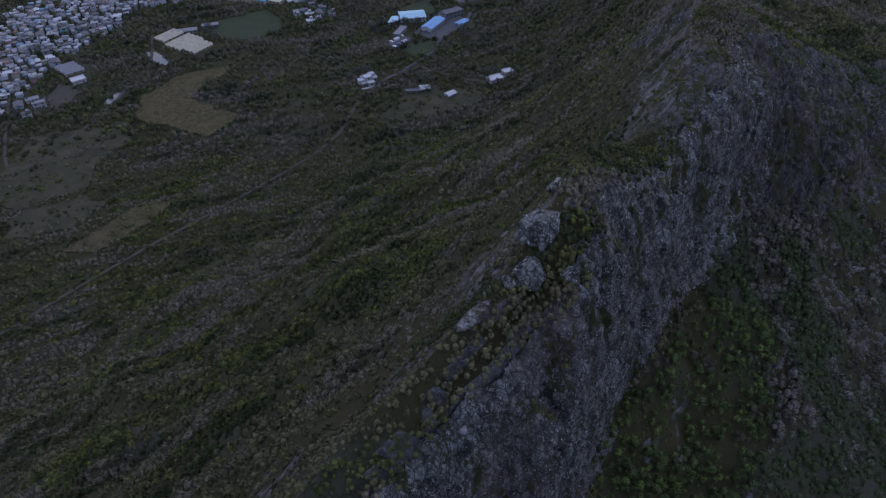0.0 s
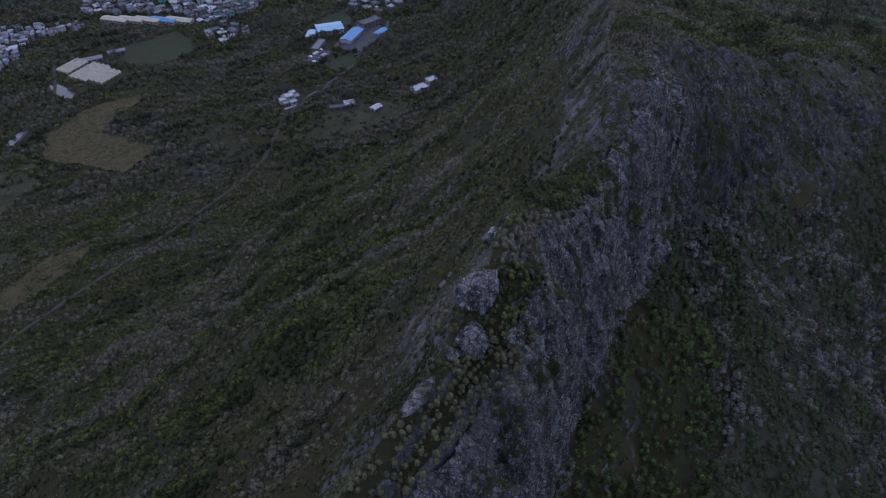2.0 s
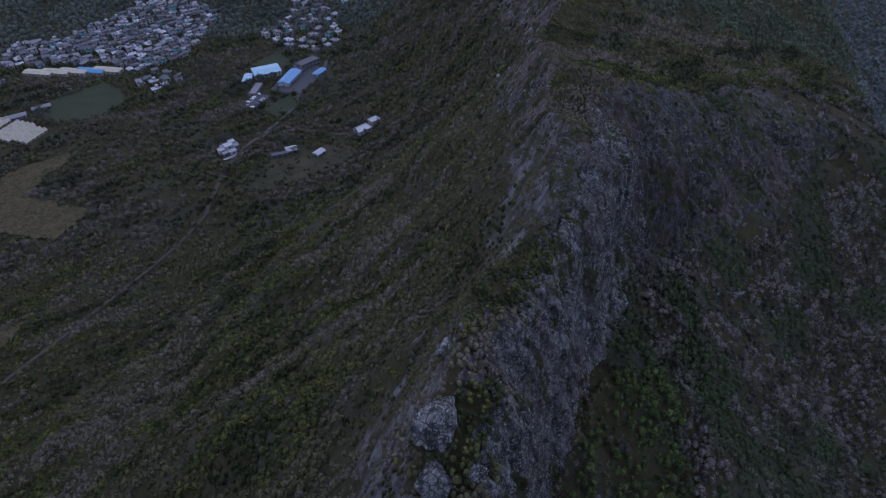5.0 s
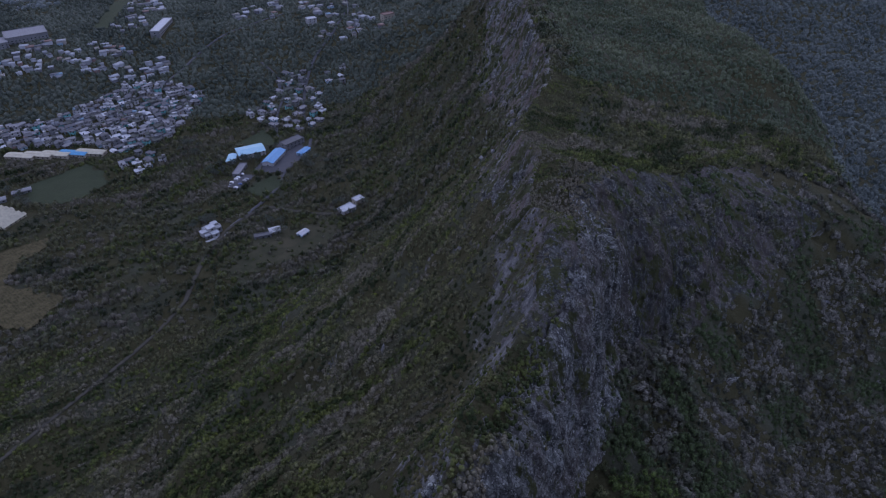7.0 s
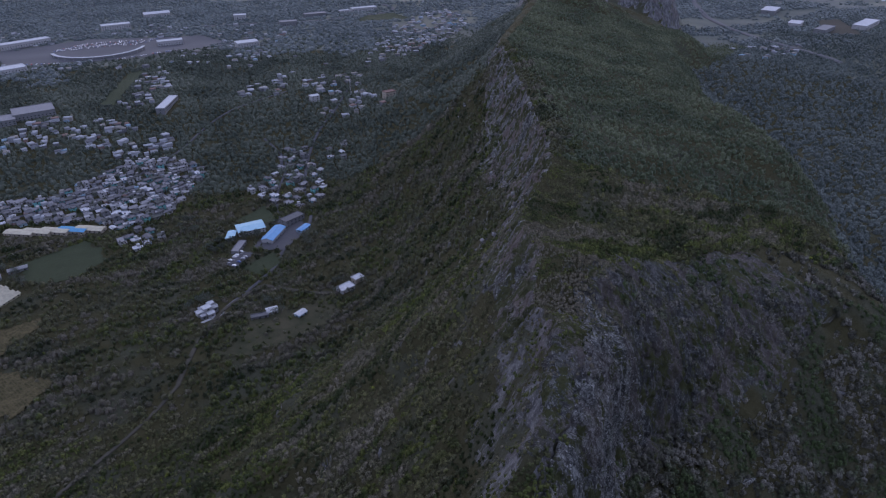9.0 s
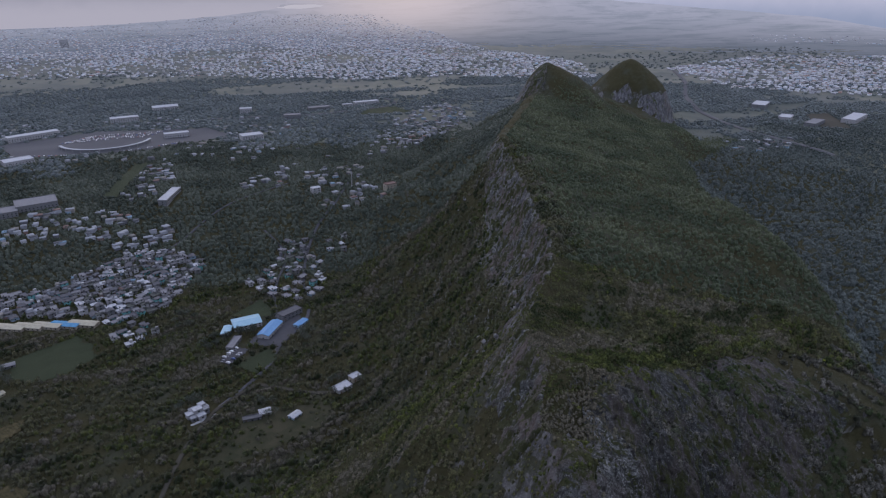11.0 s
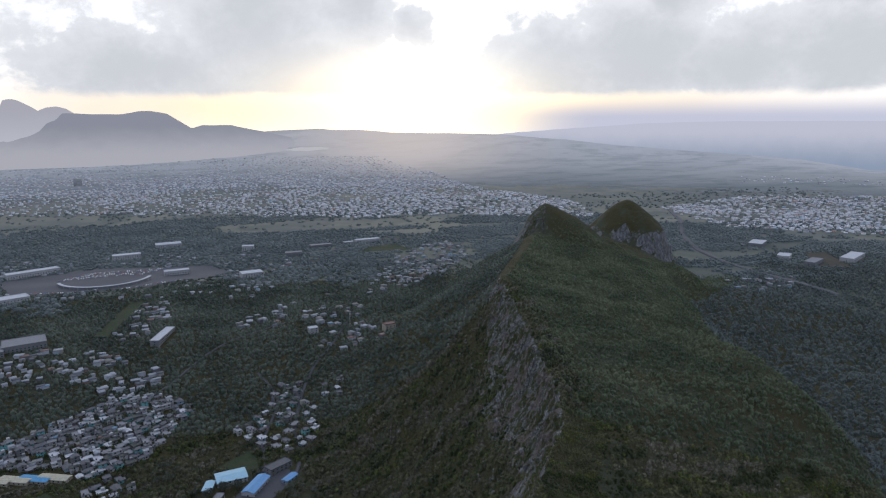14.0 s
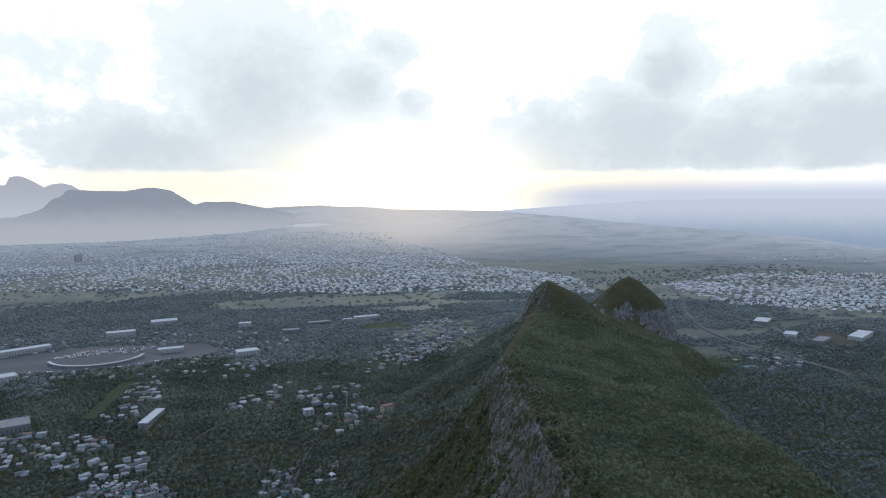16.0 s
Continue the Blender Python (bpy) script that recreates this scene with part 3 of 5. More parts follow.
plot("field", [(-300, 346), (-256, 374), (-232, 366), (-250, 336), (-290, 322)], MEADOW, "olive fallow plot with scattered shrubs", 0.5, 2.5, 0.6, cut="sparse")
plot("field", [(-246, 310), (-214, 362), (-190, 366), (-200, 338), (-228, 306)], CANE, "narrow strip of dry yellow crop", 0.6, 2.5, 0.6, cut="sparse")
plot("field", [(-345, 515), (-345, 536), (-321, 521), (-322, 501), (-335, 492)], DIRT, "bare brown lot beside the houses", 0.6, 2.5, 0.4)
plot("field", [(-244, 664), (-190, 700), (-160, 660), (-193, 624), (-229, 630)], GRASS, "dull green grass field by the town", 0.6, 2.5, 0.3)
plot("field", [(-46, 708), (-16, 740), (-4, 697), (-29, 697)], GRASS, "mown school playing field", 0.5)
plot("parking_lot", [(-30, 640), (-18, 668), (-2, 668), (20, 690), (26, 672), (0, 632)], ASPHALT, "grey asphalt yard round the school halls", 0.6)
plot("parking_lot", [(-56, 618), (-40, 640), (-28, 632), (-44, 608)], ASPHALT, "small car park with faded white bays", 0.6)
plot("field", [(-40, 606), (-10, 630), (0, 612), (-22, 588)], GRASS, "small green lawn beside the school yard", 0.7)
plot("field", [(-60, 480), (-20, 530), (40, 530), (30, 498), (-30, 470)], MEADOW, "rough clearing below the hillside houses", 0.5, 2.5, 0.4, cut="sparse")
plot("field", [(-232, 1050), (-216, 1220), (-192, 1224), (-212, 1050)], GRASS, "narrow green strip field between the hamlets", 0.6, 5)
plot("field", [(230, 1600), (300, 1640), (330, 1560), (200, 1540)], GRASS, "pale open field before the long white sheds", 0.6, 5)
plot("parking_lot", [(-490, 1440), (-330, 1520), (-120, 1500), (-60, 1420), (-200, 1330), (-420, 1310)], ASPHALT, "wide grey paved yards of the commercial area", 0.6, 6, cut=True)
plot("field", [(1169, 1279), (1215, 1263), (1144, 1125), (1088, 1157)], DIRT, "bare tan field beside the warehouses", 0.7, 6)
WATER = material("still_water", lambda g: g.mix(g.noise(where(g), 0.2, 4.0), (0.03, 0.038, 0.042), (0.05, 0.06, 0.065)), 0.12, 0.5, lambda g: g.math("MULTIPLY", g.noise(where(g), 1.5, 3.0), 0.02))
plot("pond", [(-286, 594), (-276, 593), (-264, 583), (-257, 574), (-258, 566), (-267, 569), (-279, 581)], WATER, "small pond reflecting the grey sky below the greenhouses", 0.5, 1.5, category="water")
plot("stream", [(-291, 497), (-291, 507), (-284, 519), (-279, 520), (-282, 509), (-285, 497)], WATER, "open reach of a stream between trees", 0.5, 1.5, category="water")
road("road", [(-50, 545), (-12, 597), (0, 632), (24, 668), (32, 700), (30, 760), (40, 834), (60, 900), (90, 960), (120, 1040)], 3.6, ASPHALT, "narrow grey asphalt lane past the school")
road("road", [(-2, 690), (-1, 760), (13, 834), (-10, 900)], 3.0, ASPHALT, "narrow grey lane between houses")
road("road", [(-21, 572), (-50, 545), (-69, 503), (-78, 470), (-82, 449)], 3.5, DIRT, "pale dirt track below the hillside house")
road("road", [(-82, 449), (-104, 413), (-158, 354), (-208, 297), (-251, 241), (-300, 190)], 2.6, DIRT, "overgrown dirt track along the foot of the slope")
road("road", [(44, 541), (20, 548), (-21, 572)], 4.0, DIRT, "dirt drive to the white houses")
road("road", [(-400, 560), (-330, 407), (-301, 438), (-283, 500), (-275, 570), (-290, 660), (-200, 720)], 3.0, DIRT, "dirt track round the fields")
road("road", [(-485, 1432), (-338, 1560), (-118, 1585), (107, 1570), (287, 1647), (300, 1720), (237, 1765)], 11.0, ASPHALT, "main road through the lowland", cut=True)
road("road", [(1300, 2000), (1180, 1760), (1050, 1560), (960, 1360), (930, 1150), (960, 980)], 14.0, ASPHALT, "dual carriageway in the far lowland", 0.8)
road("road", [(-420, 700), (-300, 760), (-200, 800), (-120, 880), (-60, 980), (40, 1060), (150, 1150), (260, 1250)], 3.2, ASPHALT, "village street between the houses")


# ---- houses ----
def plaster(name, a):
    return material(name, lambda g: g.mix(g.step(g.noise(where(g), 0.6, 7.0, 0.7), 0.35, 0.7), a, tuple(c * 0.68 for c in a)), 0.85, 0.3)


WALLS = [plaster("white_plaster", (0.40, 0.40, 0.395)), plaster("grey_plaster", (0.20, 0.205, 0.21)), plaster("cream_plaster", (0.38, 0.34, 0.27)), plaster("pale_blue_plaster", (0.28, 0.38, 0.45)),
         plaster("turquoise_plaster", (0.16, 0.40, 0.39)), plaster("terracotta_plaster", (0.32, 0.15, 0.11)), plaster("raw_concrete", (0.19, 0.19, 0.185))]
ROOFS = [plaster("concrete_roof", (0.20, 0.20, 0.205)), plaster("weathered_roof", (0.11, 0.11, 0.115)), plaster("white_roof", (0.44, 0.45, 0.46)), plaster("rusty_sheet_roof", (0.17, 0.11, 0.09)),
         plaster("blue_sheet_roof", (0.09, 0.26, 0.42)), plaster("pale_concrete_roof", (0.30, 0.305, 0.31)), plaster("mossy_concrete_roof", (0.075, 0.08, 0.07))]
GLASS = material("dark_window_glass", lambda g: g.mix(g.noise(where(g), 0.5), (0.02, 0.025, 0.03), (0.05, 0.055, 0.06)), 0.15, 0.6)
WOOD = material("door_wood", lambda g: g.mix(g.noise(where(g), 3.0), (0.10, 0.06, 0.035), (0.18, 0.11, 0.07)), 0.7)
BLUE = material("blue_sheet_metal", lambda g: g.mix(g.step(g.noise(where(g), 0.4, 6.0, 0.7), 0.3, 0.75), (0.055, 0.19, 0.38), (0.085, 0.25, 0.44)), 0.45, 0.5)
PALE_BLUE = material("pale_blue_sheet_metal", lambda g: g.mix(g.step(g.noise(where(g), 0.3, 6.0, 0.7), 0.3, 0.75), (0.19, 0.36, 0.45), (0.26, 0.42, 0.50)), 0.45, 0.5)
FILM = material("greenhouse_film", lambda g: g.mix(g.step(g.noise(where(g), 0.35, 6.0, 0.7), 0.35, 0.7), (0.36, 0.335, 0.235), (0.24, 0.225, 0.165)), 0.5, 0.4)
STEEL = material("galvanised_steel", lambda g: g.mix(g.noise(where(g), 2.0), (0.45, 0.46, 0.48), (0.6, 0.6, 0.62)), 0.45, metal=0.6)
TANK = material("black_plastic", lambda g: g.mix(g.noise(where(g), 2.0), (0.03, 0.03, 0.032), (0.06, 0.06, 0.065)), 0.5)


def box(bm, x0, x1, y0, y1, z0, z1):
    v = [bm.verts.new(p) for p in ((x0, y0, z0), (x1, y0, z0), (x1, y1, z0), (x0, y1, z0), (x0, y0, z1), (x1, y0, z1), (x1, y1, z1), (x0, y1, z1))]
    for f in ((3, 2, 1, 0), (4, 5, 6, 7), (0, 1, 5, 4), (1, 2, 6, 5), (2, 3, 7, 6), (3, 0, 4, 7)):
        bm.faces.new([v[i] for i in f])


def part(name, bm, mat, parent, label=""):
    me = bpy.data.meshes.new(name)
    bm.to_mesh(me)
    bm.free()
    me.materials.append(mat)
    ob = new(name, me)
    ob.parent = parent
    return tagged(ob, label)


def boxes(name, mat, parent, *sizes, label=""):
    bm = bmesh.new()
    for s in sizes:
        box(bm, *s)
    return part(name, bm, mat, parent, label)


def flat_roof(parent, x0, x1, y0, y1, z, mat, lip=0.35):
    """A concrete slab with a parapet round it."""
    bm = bmesh.new()
    box(bm, x0 - 0.3, x1 + 0.3, y0 - 0.3, y1 + 0.3, z, z + 0.18)
    for r in ((x0 - 0.3, x1 + 0.3, y0 - 0.3, y0 - 0.1), (x0 - 0.3, x1 + 0.3, y1 + 0.1, y1 + 0.3), (x0 - 0.3, x0 - 0.1, y0 - 0.1, y1 + 0.1), (x1 + 0.1, x1 + 0.3, y0 - 0.1, y1 + 0.1)):
        box(bm, *r, z + 0.18, z + 0.18 + lip)
    return part("roof", bm, mat, parent)


def gable_roof(parent, x0, x1, y0, y1, z, rise, mat, name="roof", over=0.5):
    bm = bmesh.new()
    m = (y0 + y1) / 2
    rows = []
    for x in (x0 - over, x1 + over):
        rows.append([bm.verts.new(p) for p in ((x, y0 - over, z - 0.1), (x, m, z + rise), (x, y1 + over, z - 0.1), (x, y1 + over, z - 0.3), (x, m, z + rise - 0.25), (x, y0 - over, z - 0.3))])
    a, b = rows
    for i in range(6):
        bm.faces.new([a[i], a[(i + 1) % 6], b[(i + 1) % 6], b[i]])
    bm.faces.new(a[::-1])
    bm.faces.new(b)
    bmesh.ops.recalc_face_normals(bm, faces=bm.faces)
    return part(name, bm, mat, parent)


def openings(parent, x0, x1, y0, y1, z, storeys, step=4.2):
    """Windows on all sides and one door, each proud of its wall by a little and set in a frame."""
    for s in range(storeys):
        zz = z + 2.8 * s
        for side in (y0, y1):
            n = max(1, int((x1 - x0) / step))
            for i in range(n):
                c = x0 + (x1 - x0) * (i + 0.5) / n
                out = -0.06 if side == y0 else 0.06
                if s == 0 and side == y0 and i == 0:
                    boxes("door", WOOD, parent, (c - 0.5, c + 0.5, *sorted((side, side + out)), zz + 0.02, zz + 2.1))
                else:
                    boxes("window", GLASS, parent, (c - 0.75, c + 0.75, *sorted((side, side + out)), zz + 0.9, zz + 2.2))
        for side in (x0, x1)[:1 + (s == 0)]:
            c = (y0 + y1) / 2
            out = -0.06 if side == x0 else 0.06
            boxes("window", GLASS, parent, (*sorted((side, side + out)), c - 0.7, c + 0.7, zz + 0.9, zz + 2.2))


def build_house(seed):
    r = random.Random(seed)
    base = new("house")
    w, d, n = r.uniform(6.0, 10.5), r.uniform(5.0, 7.5), r.choice((1, 1, 1, 2))
    wall, roof = WALLS[r.choice((0, 0, 0, 1, 1, 2, 3, 4, 6, 6, 6))], ROOFS[r.choice((0, 0, 1, 1, 1, 5, 5, 2, 6))]
    boxes("wall", wall, base, (-w / 2, w / 2, -d / 2, d / 2, -2.5, 2.6 * n))
    if r.random() < 0.2 and n < 3:
        gable_roof(base, -w / 2, w / 2, -d / 2, d / 2, 2.6 * n + 0.05, d * 0.2, ROOFS[r.choice((1, 1, 0, 5, 2))])
    else:
        flat_roof(base, -w / 2, w / 2, -d / 2, d / 2, 2.6 * n, roof)
        if r.random() < 0.35:
            boxes("stair_room", WALLS[r.choice((0, 1, 6))], base, (w / 2 - 3.2, w / 2 - 0.2, -d / 2 + 0.2, -d / 2 + 3.0, 2.6 * n + 0.19, 2.6 * n + 2.7))
        if r.random() < 0.7:
            bm = bmesh.new()
            bmesh.ops.create_cone(bm, cap_ends=True, segments=10, radius1=0.65, radius2=0.55, depth=1.4, matrix=Matrix.Translation((-w / 2 + 1.4, d / 2 - 1.4, 2.6 * n + 0.9)))
            part("water_tank", bm, TANK, base)
    if r.random() < 0.6:
        boxes("porch", roof, base, (-w / 2 + 0.5, 0.8, -d / 2 - 2.2, -d / 2 - 0.31, 2.7, 2.9), (-w / 2 + 0.6, -w / 2 + 0.85, -d / 2 - 2.1, -d / 2 - 1.85, -1.5, 2.7), (0.45, 0.7, -d / 2 - 2.1, -d / 2 - 1.85, -1.5, 2.7))
    openings(base, -w / 2, w / 2, -d / 2, d / 2, -0.1, n)
    name = wall.name.replace("_", " ")
    storey = {1: "low", 2: "two-storey"}[n]
    return tagged(base, f"{storey} {name} house with {roof.name.replace('_', ' ')} in the village", "house", "village houses"), max(w, d)


KITS = [build_house(100 + i) for i in range(22)]
FIRST = set(range(len(KITS)))


def place(ob, x, y, turn, lift=0.0):
    m = pose(x, y, height(x, y) + lift, 0, 0, turn)
    return m


TAKEN = []


def settle_houses(poly, count, gap, turn, seed, jitter=8):
    """Houses side by side in a quarter, in loose rows."""
    r = random.Random(seed)
    xs, ys = [p[0] for p in poly], [p[1] for p in poly]
    done = tries = 0
    while done < count and tries < count * 60:
        tries += 1
        x, y = r.uniform(min(xs), max(xs)), r.uniform(min(ys), max(ys))
        if not inside(np.array(x), np.array(y), poly) or busy(np.array([x]), np.array([y]))[0]:
            continue
        if any((x - a) ** 2 + (y - b) ** 2 < gap * gap for a, b in TAKEN):
            continue
        k = r.randrange(len(KITS))
        ob, size = KITS[k]
        m = place(ob, x, y, turn + r.choice((0, 90)) + r.uniform(-jitter, jitter), -0.1)
        if k in FIRST:
            FIRST.discard(k)
            ob.matrix_basis = m
        else:
            copy_thing(ob, m)
        TAKEN.append((x, y))
        claim(x, y, size * 0.6)
        done += 1
    return done


def hall(name, x, y, turn, w, d, h, rise, wall, roof, label, category="building", storeys=1, lift=-0.3):
    base = new(name)
    boxes("wall", wall, base, (-w / 2, w / 2, -d / 2, d / 2, -2.5, h))
    if rise:
        gable_roof(base, -w / 2, w / 2, -d / 2, d / 2, h + 0.05, rise, roof)
        for sx in (-w / 2, w / 2):
            bm = bmesh.new()
            v = [[bm.verts.new((sx + o, p, q)) for p, q in ((-d / 2, h), (d / 2, h), (0, h + rise - 0.25))] for o in (-0.1 if sx > 0 else 0.1, 0)]
            bm.faces.new(v[0])
            bm.faces.new(v[1][::-1])
            for i in range(3):
                bm.faces.new([v[0][i], v[0][(i + 1) % 3], v[1][(i + 1) % 3], v[1][i]])
            bmesh.ops.recalc_face_normals(bm, faces=bm.faces)
            part("gable", bm, wall, base)
    else:
        flat_roof(base, -w / 2, w / 2, -d / 2, d / 2, h, roof, 0.6)
    openings(base, -w / 2, w / 2, -d / 2, d / 2, 0, storeys, 4.5)
    base.matrix_basis = place(base, x, y, turn, lift)
    TAKEN.append((x, y))
    n = int(max(w, d) / 6) + 1
    for i in range(n):
        for j in range(n):
            q = base.matrix_basis @ Vector((w * ((i + 0.5) / n - 0.5), d * ((j + 0.5) / n - 0.5), 0))
            claim(q.x, q.y, 7)
    return tagged(base, label, category)


# the school
hall("school_hall", -31, 683, 12, 27, 19, 5.5, 1.3, WALLS[0], PALE_BLUE, "school hall with a broad pale blue sheet roof", storeys=2)
hall("school_hall", -8, 662, 62, 30, 12, 4.8, 1.8, WALLS[0], BLUE, "long school hall with a bright blue sheet roof", storeys=1)
hall("school_block", 12, 690, 35, 24, 11, 6.0, 0, WALLS[1], ROOFS[1], "grey two-storey school block beside the blue halls", storeys=2)
hall("school_block", -50, 672, 80, 16, 8, 3.4, 0.9, WALLS[0], PALE_BLUE, "low white school block with a pale blue roof")
hall("school_block", -42, 645, 70, 22, 7, 3.4, 0, WALLS[1], ROOFS[0], "low grey school block beside the yard")
hall("school_block", 22, 668, 50, 15, 7, 3.2, 0.8, WALLS[3], BLUE, "small blue-roofed shelter beside the school yard")
# houses on the hillside
def rambling_villa(x, y, turn):
    """A white house of stepped cubes with flat roofs and terraces."""
    base = new("villa")
    for cx, cy, w, d, h, k in ((0, 0, 7, 6, 6.4, 0), (-6.2, 1.2, 5, 5.5, 3.6, 0), (5.9, -1.0, 4.6, 5, 4.4, 1), (0.6, -5.6, 6, 5, 3.2, 0), (-5.6, -4.6, 4.4, 4, 2.9, 1), (5.2, 4.6, 5, 4.4, 5.6, 0), (-2.4, 5.4, 5, 4.2, 3.4, 1), (8.6, 3.0, 2.2, 3.4, 2.7, 0)):
        boxes("wall", WALLS[k], base, (cx - w / 2, cx + w / 2, cy - d / 2, cy + d / 2, -2.5, h))
        flat_roof(base, cx - w / 2, cx + w / 2, cy - d / 2, cy + d / 2, h, ROOFS[2 if k == 0 else 5], 0.45)
        boxes("window", GLASS, base, (cx - 0.8, cx + 0.8, cy - d / 2 - 0.06, cy - d / 2, h - 2.1, h - 0.8))
    boxes("terrace", ROOFS[5], base, (-10, 11, -11, -8.2, -2.5, 0.3))
    base.matrix_basis = place(base, x, y, turn, 0.3)
    for i in range(-10, 12, 5):
        for j in range(-10, 9, 5):
            q = base.matrix_basis @ Vector((i, j, 0))
            claim(q.x, q.y, 4)
    TAKEN.append((x, y))
    return tagged(base, "rambling white hillside villa of stepped cubes with flat roofs", "house")


rambling_villa(-66, 538, 28)
hall("villa", 50, 545, 30, 14, 9, 3.4, 0, WALLS[0], ROOFS[2], "white flat-roofed house alone on the slope", "house", 1)
hall("villa", 62, 556, 30, 9, 7, 4.6, 0, WALLS[2], ROOFS[2], "cream upper house on the wooded slope", "house", 1)
hall("cottage", -14, 527, 10, 9, 7, 3.0, 1.2, WALLS[0], ROOFS[2], "small white cottage in the clearing", "house")
hall("cottage", -24, 521, 5, 14, 5, 2.6, 0, WALLS[1], ROOFS[1], "low grey shed in the clearing", "shed")
hall("cottage", 9, 516, 40, 9, 6, 3.0, 1.0, WALLS[3], ROOFS[2], "small pale house at the edge of the woods", "house")
hall("villa", 171, 979, 20, 17, 11, 10.5, 0, WALLS[2], ROOFS[3], "tall cream house with a rusty top below the ridge", "house", 3)
hall("villa", 65, 999, 15, 13, 10, 8.0, 0, WALLS[0], ROOFS[2], "tall white house among trees", "house", 3)
# greenhouses by the fields
for i in range(7):
    hall("greenhouse", -262 + i * 4.7, 617.5 - i * 2.9, 58, 30 - 6 * (i > 3), 4.9, 2.4, 1.9, FILM, FILM, "long cream film greenhouse with a curved ridge", "greenhouse")
for i in range(3):
    hall("greenhouse", -279 + i * 4.4, 630 - i * 2.7, 58, 25, 4.6, 2.4, 1.9, FILM, FILM, "cream film greenhouse beside the larger block", "greenhouse")
for i in range(4):
    hall("greenhouse", -351 + i * 4.2, 562 - i * 3.3, 40, 17, 4.6, 2.4, 1.6, FILM, WALLS[1], "short grey-roofed growing tunnel beside the houses", "greenhouse")
hall("villa", -329, 538, 40, 12, 9, 3.2, 0, WALLS[0], ROOFS[2], "white flat-roofed house behind the growing tunnels", "house")
hall("shed", -262, 640, 20, 24, 7, 3.2, 0.8, WALLS[1], ROOFS[0], "long grey farm shed beyond the greenhouses", "shed")
hall("shed", -240, 655, 20, 16, 6, 3.2, 0.8, WALLS[1], ROOFS[0], "grey farm shed with a low roof", "shed")
for i in range(5):
    hall("factory", -258 + i * 17, 731 - i * 2.5, -22, 30, 9.5, 3.4, 0.8, WALLS[2], FILM if i not in (3,) else ROOFS[4], "low long-roofed pale workshop at the town edge", "factory")
# the larger blocks of the lowland
for x, y, t, w, d, h, wall, roof, text in (
        (-311, 1034, 20, 50, 36, 9, 1, 0, "large grey flat-roofed warehouse"), (-345, 1004, 20, 38, 28, 7, 1, 0, "low dark-roofed warehouse beside the town"), (-29, 1366, 15, 40, 26, 10, 0, 2, "white commercial block with a broad flat roof"),
        (-174, 1443, 12, 46, 18, 9, 0, 2, "long white commercial building by the yards"), (-44, 1636, 0, 26, 18, 11, 0, 2, "white office block with flat roof"), (56, 1547, 5, 36, 20, 9, 1, 0, "grey office building with flat roof"),
        (239, 1680, 12, 62, 18, 8, 0, 2, "long white shed by the main road"), (190, 1655, 12, 24, 12, 7, 0, 2, "small white shed by the main road"), (120, 1620, 10, 50, 20, 8, 1, 0, "grey market hall by the main road"),
        (-443, 1492, 33, 92, 22, 9, 0, 2, "long white warehouse at the paved yards"), (-298, 1614, 16, 56, 22, 10, 0, 2, "white depot with a sloping roof"), (-408, 1285, 30, 44, 28, 8, 0, 2, "white flat-roofed store beside the yards"),
        (1130, 1380, 40, 60, 30, 9, 1, 2, "pale warehouse in the far lowland"), (1090, 1250, 40, 40, 24, 8, 0, 2, "white warehouse in the far lowland"), (1100, 1180, 30, 60, 22, 8, 1, 0, "long grey warehouse in the far lowland"),
        (1210, 1190, 30, 90, 26, 9, 0, 2, "long white warehouse in the far lowland"), (-138, 1026, 78, 60, 12, 7, 1, 2, "row house with a long pale roof")):
    hall("commercial_building", x, y, t, w, d, h, 0, WALLS[wall], ROOFS[roof], text, "building", max(1, int(h / 3.2)))

COUNT = 0
for poly, n, gap, turn, seed in (([(-300, 800), (-274, 805), (-243, 807), (-201, 840), (-160, 876), (-95, 858), (-81, 824), (-99, 778), (-111, 744), (-130, 727), (-172, 710), (-184, 738), (-253, 752), (-300, 756)], 190, 8.2, 28, 1),
                                 ([(-155, 681), (-156, 707), (-128, 716), (-103, 687), (-137, 663)], 9, 11, 25, 6),
                                 ([(-31, 775), (-7, 819), (7, 868), (39, 868), (55, 807), (50, 745), (23, 716), (-23, 762)], 38, 11, 35, 3),
                                 ([(65, 856), (94, 865), (86, 823), (66, 826)], 7, 11, 20, 8),
                                 ([(-372, 502), (-362, 512), (-345, 500), (-335, 486), (-350, 476)], 4, 11, 30, 7),
                                 ([(-369, 473), (-448, 600), (-470, 660), (-445, 723), (-272, 723), (-330, 691), (-339, 621), (-349, 602), (-362, 562), (-372, 496)], 52, 9.2, 30, 5)):
    COUNT += settle_houses(poly, n, gap, turn, seed)


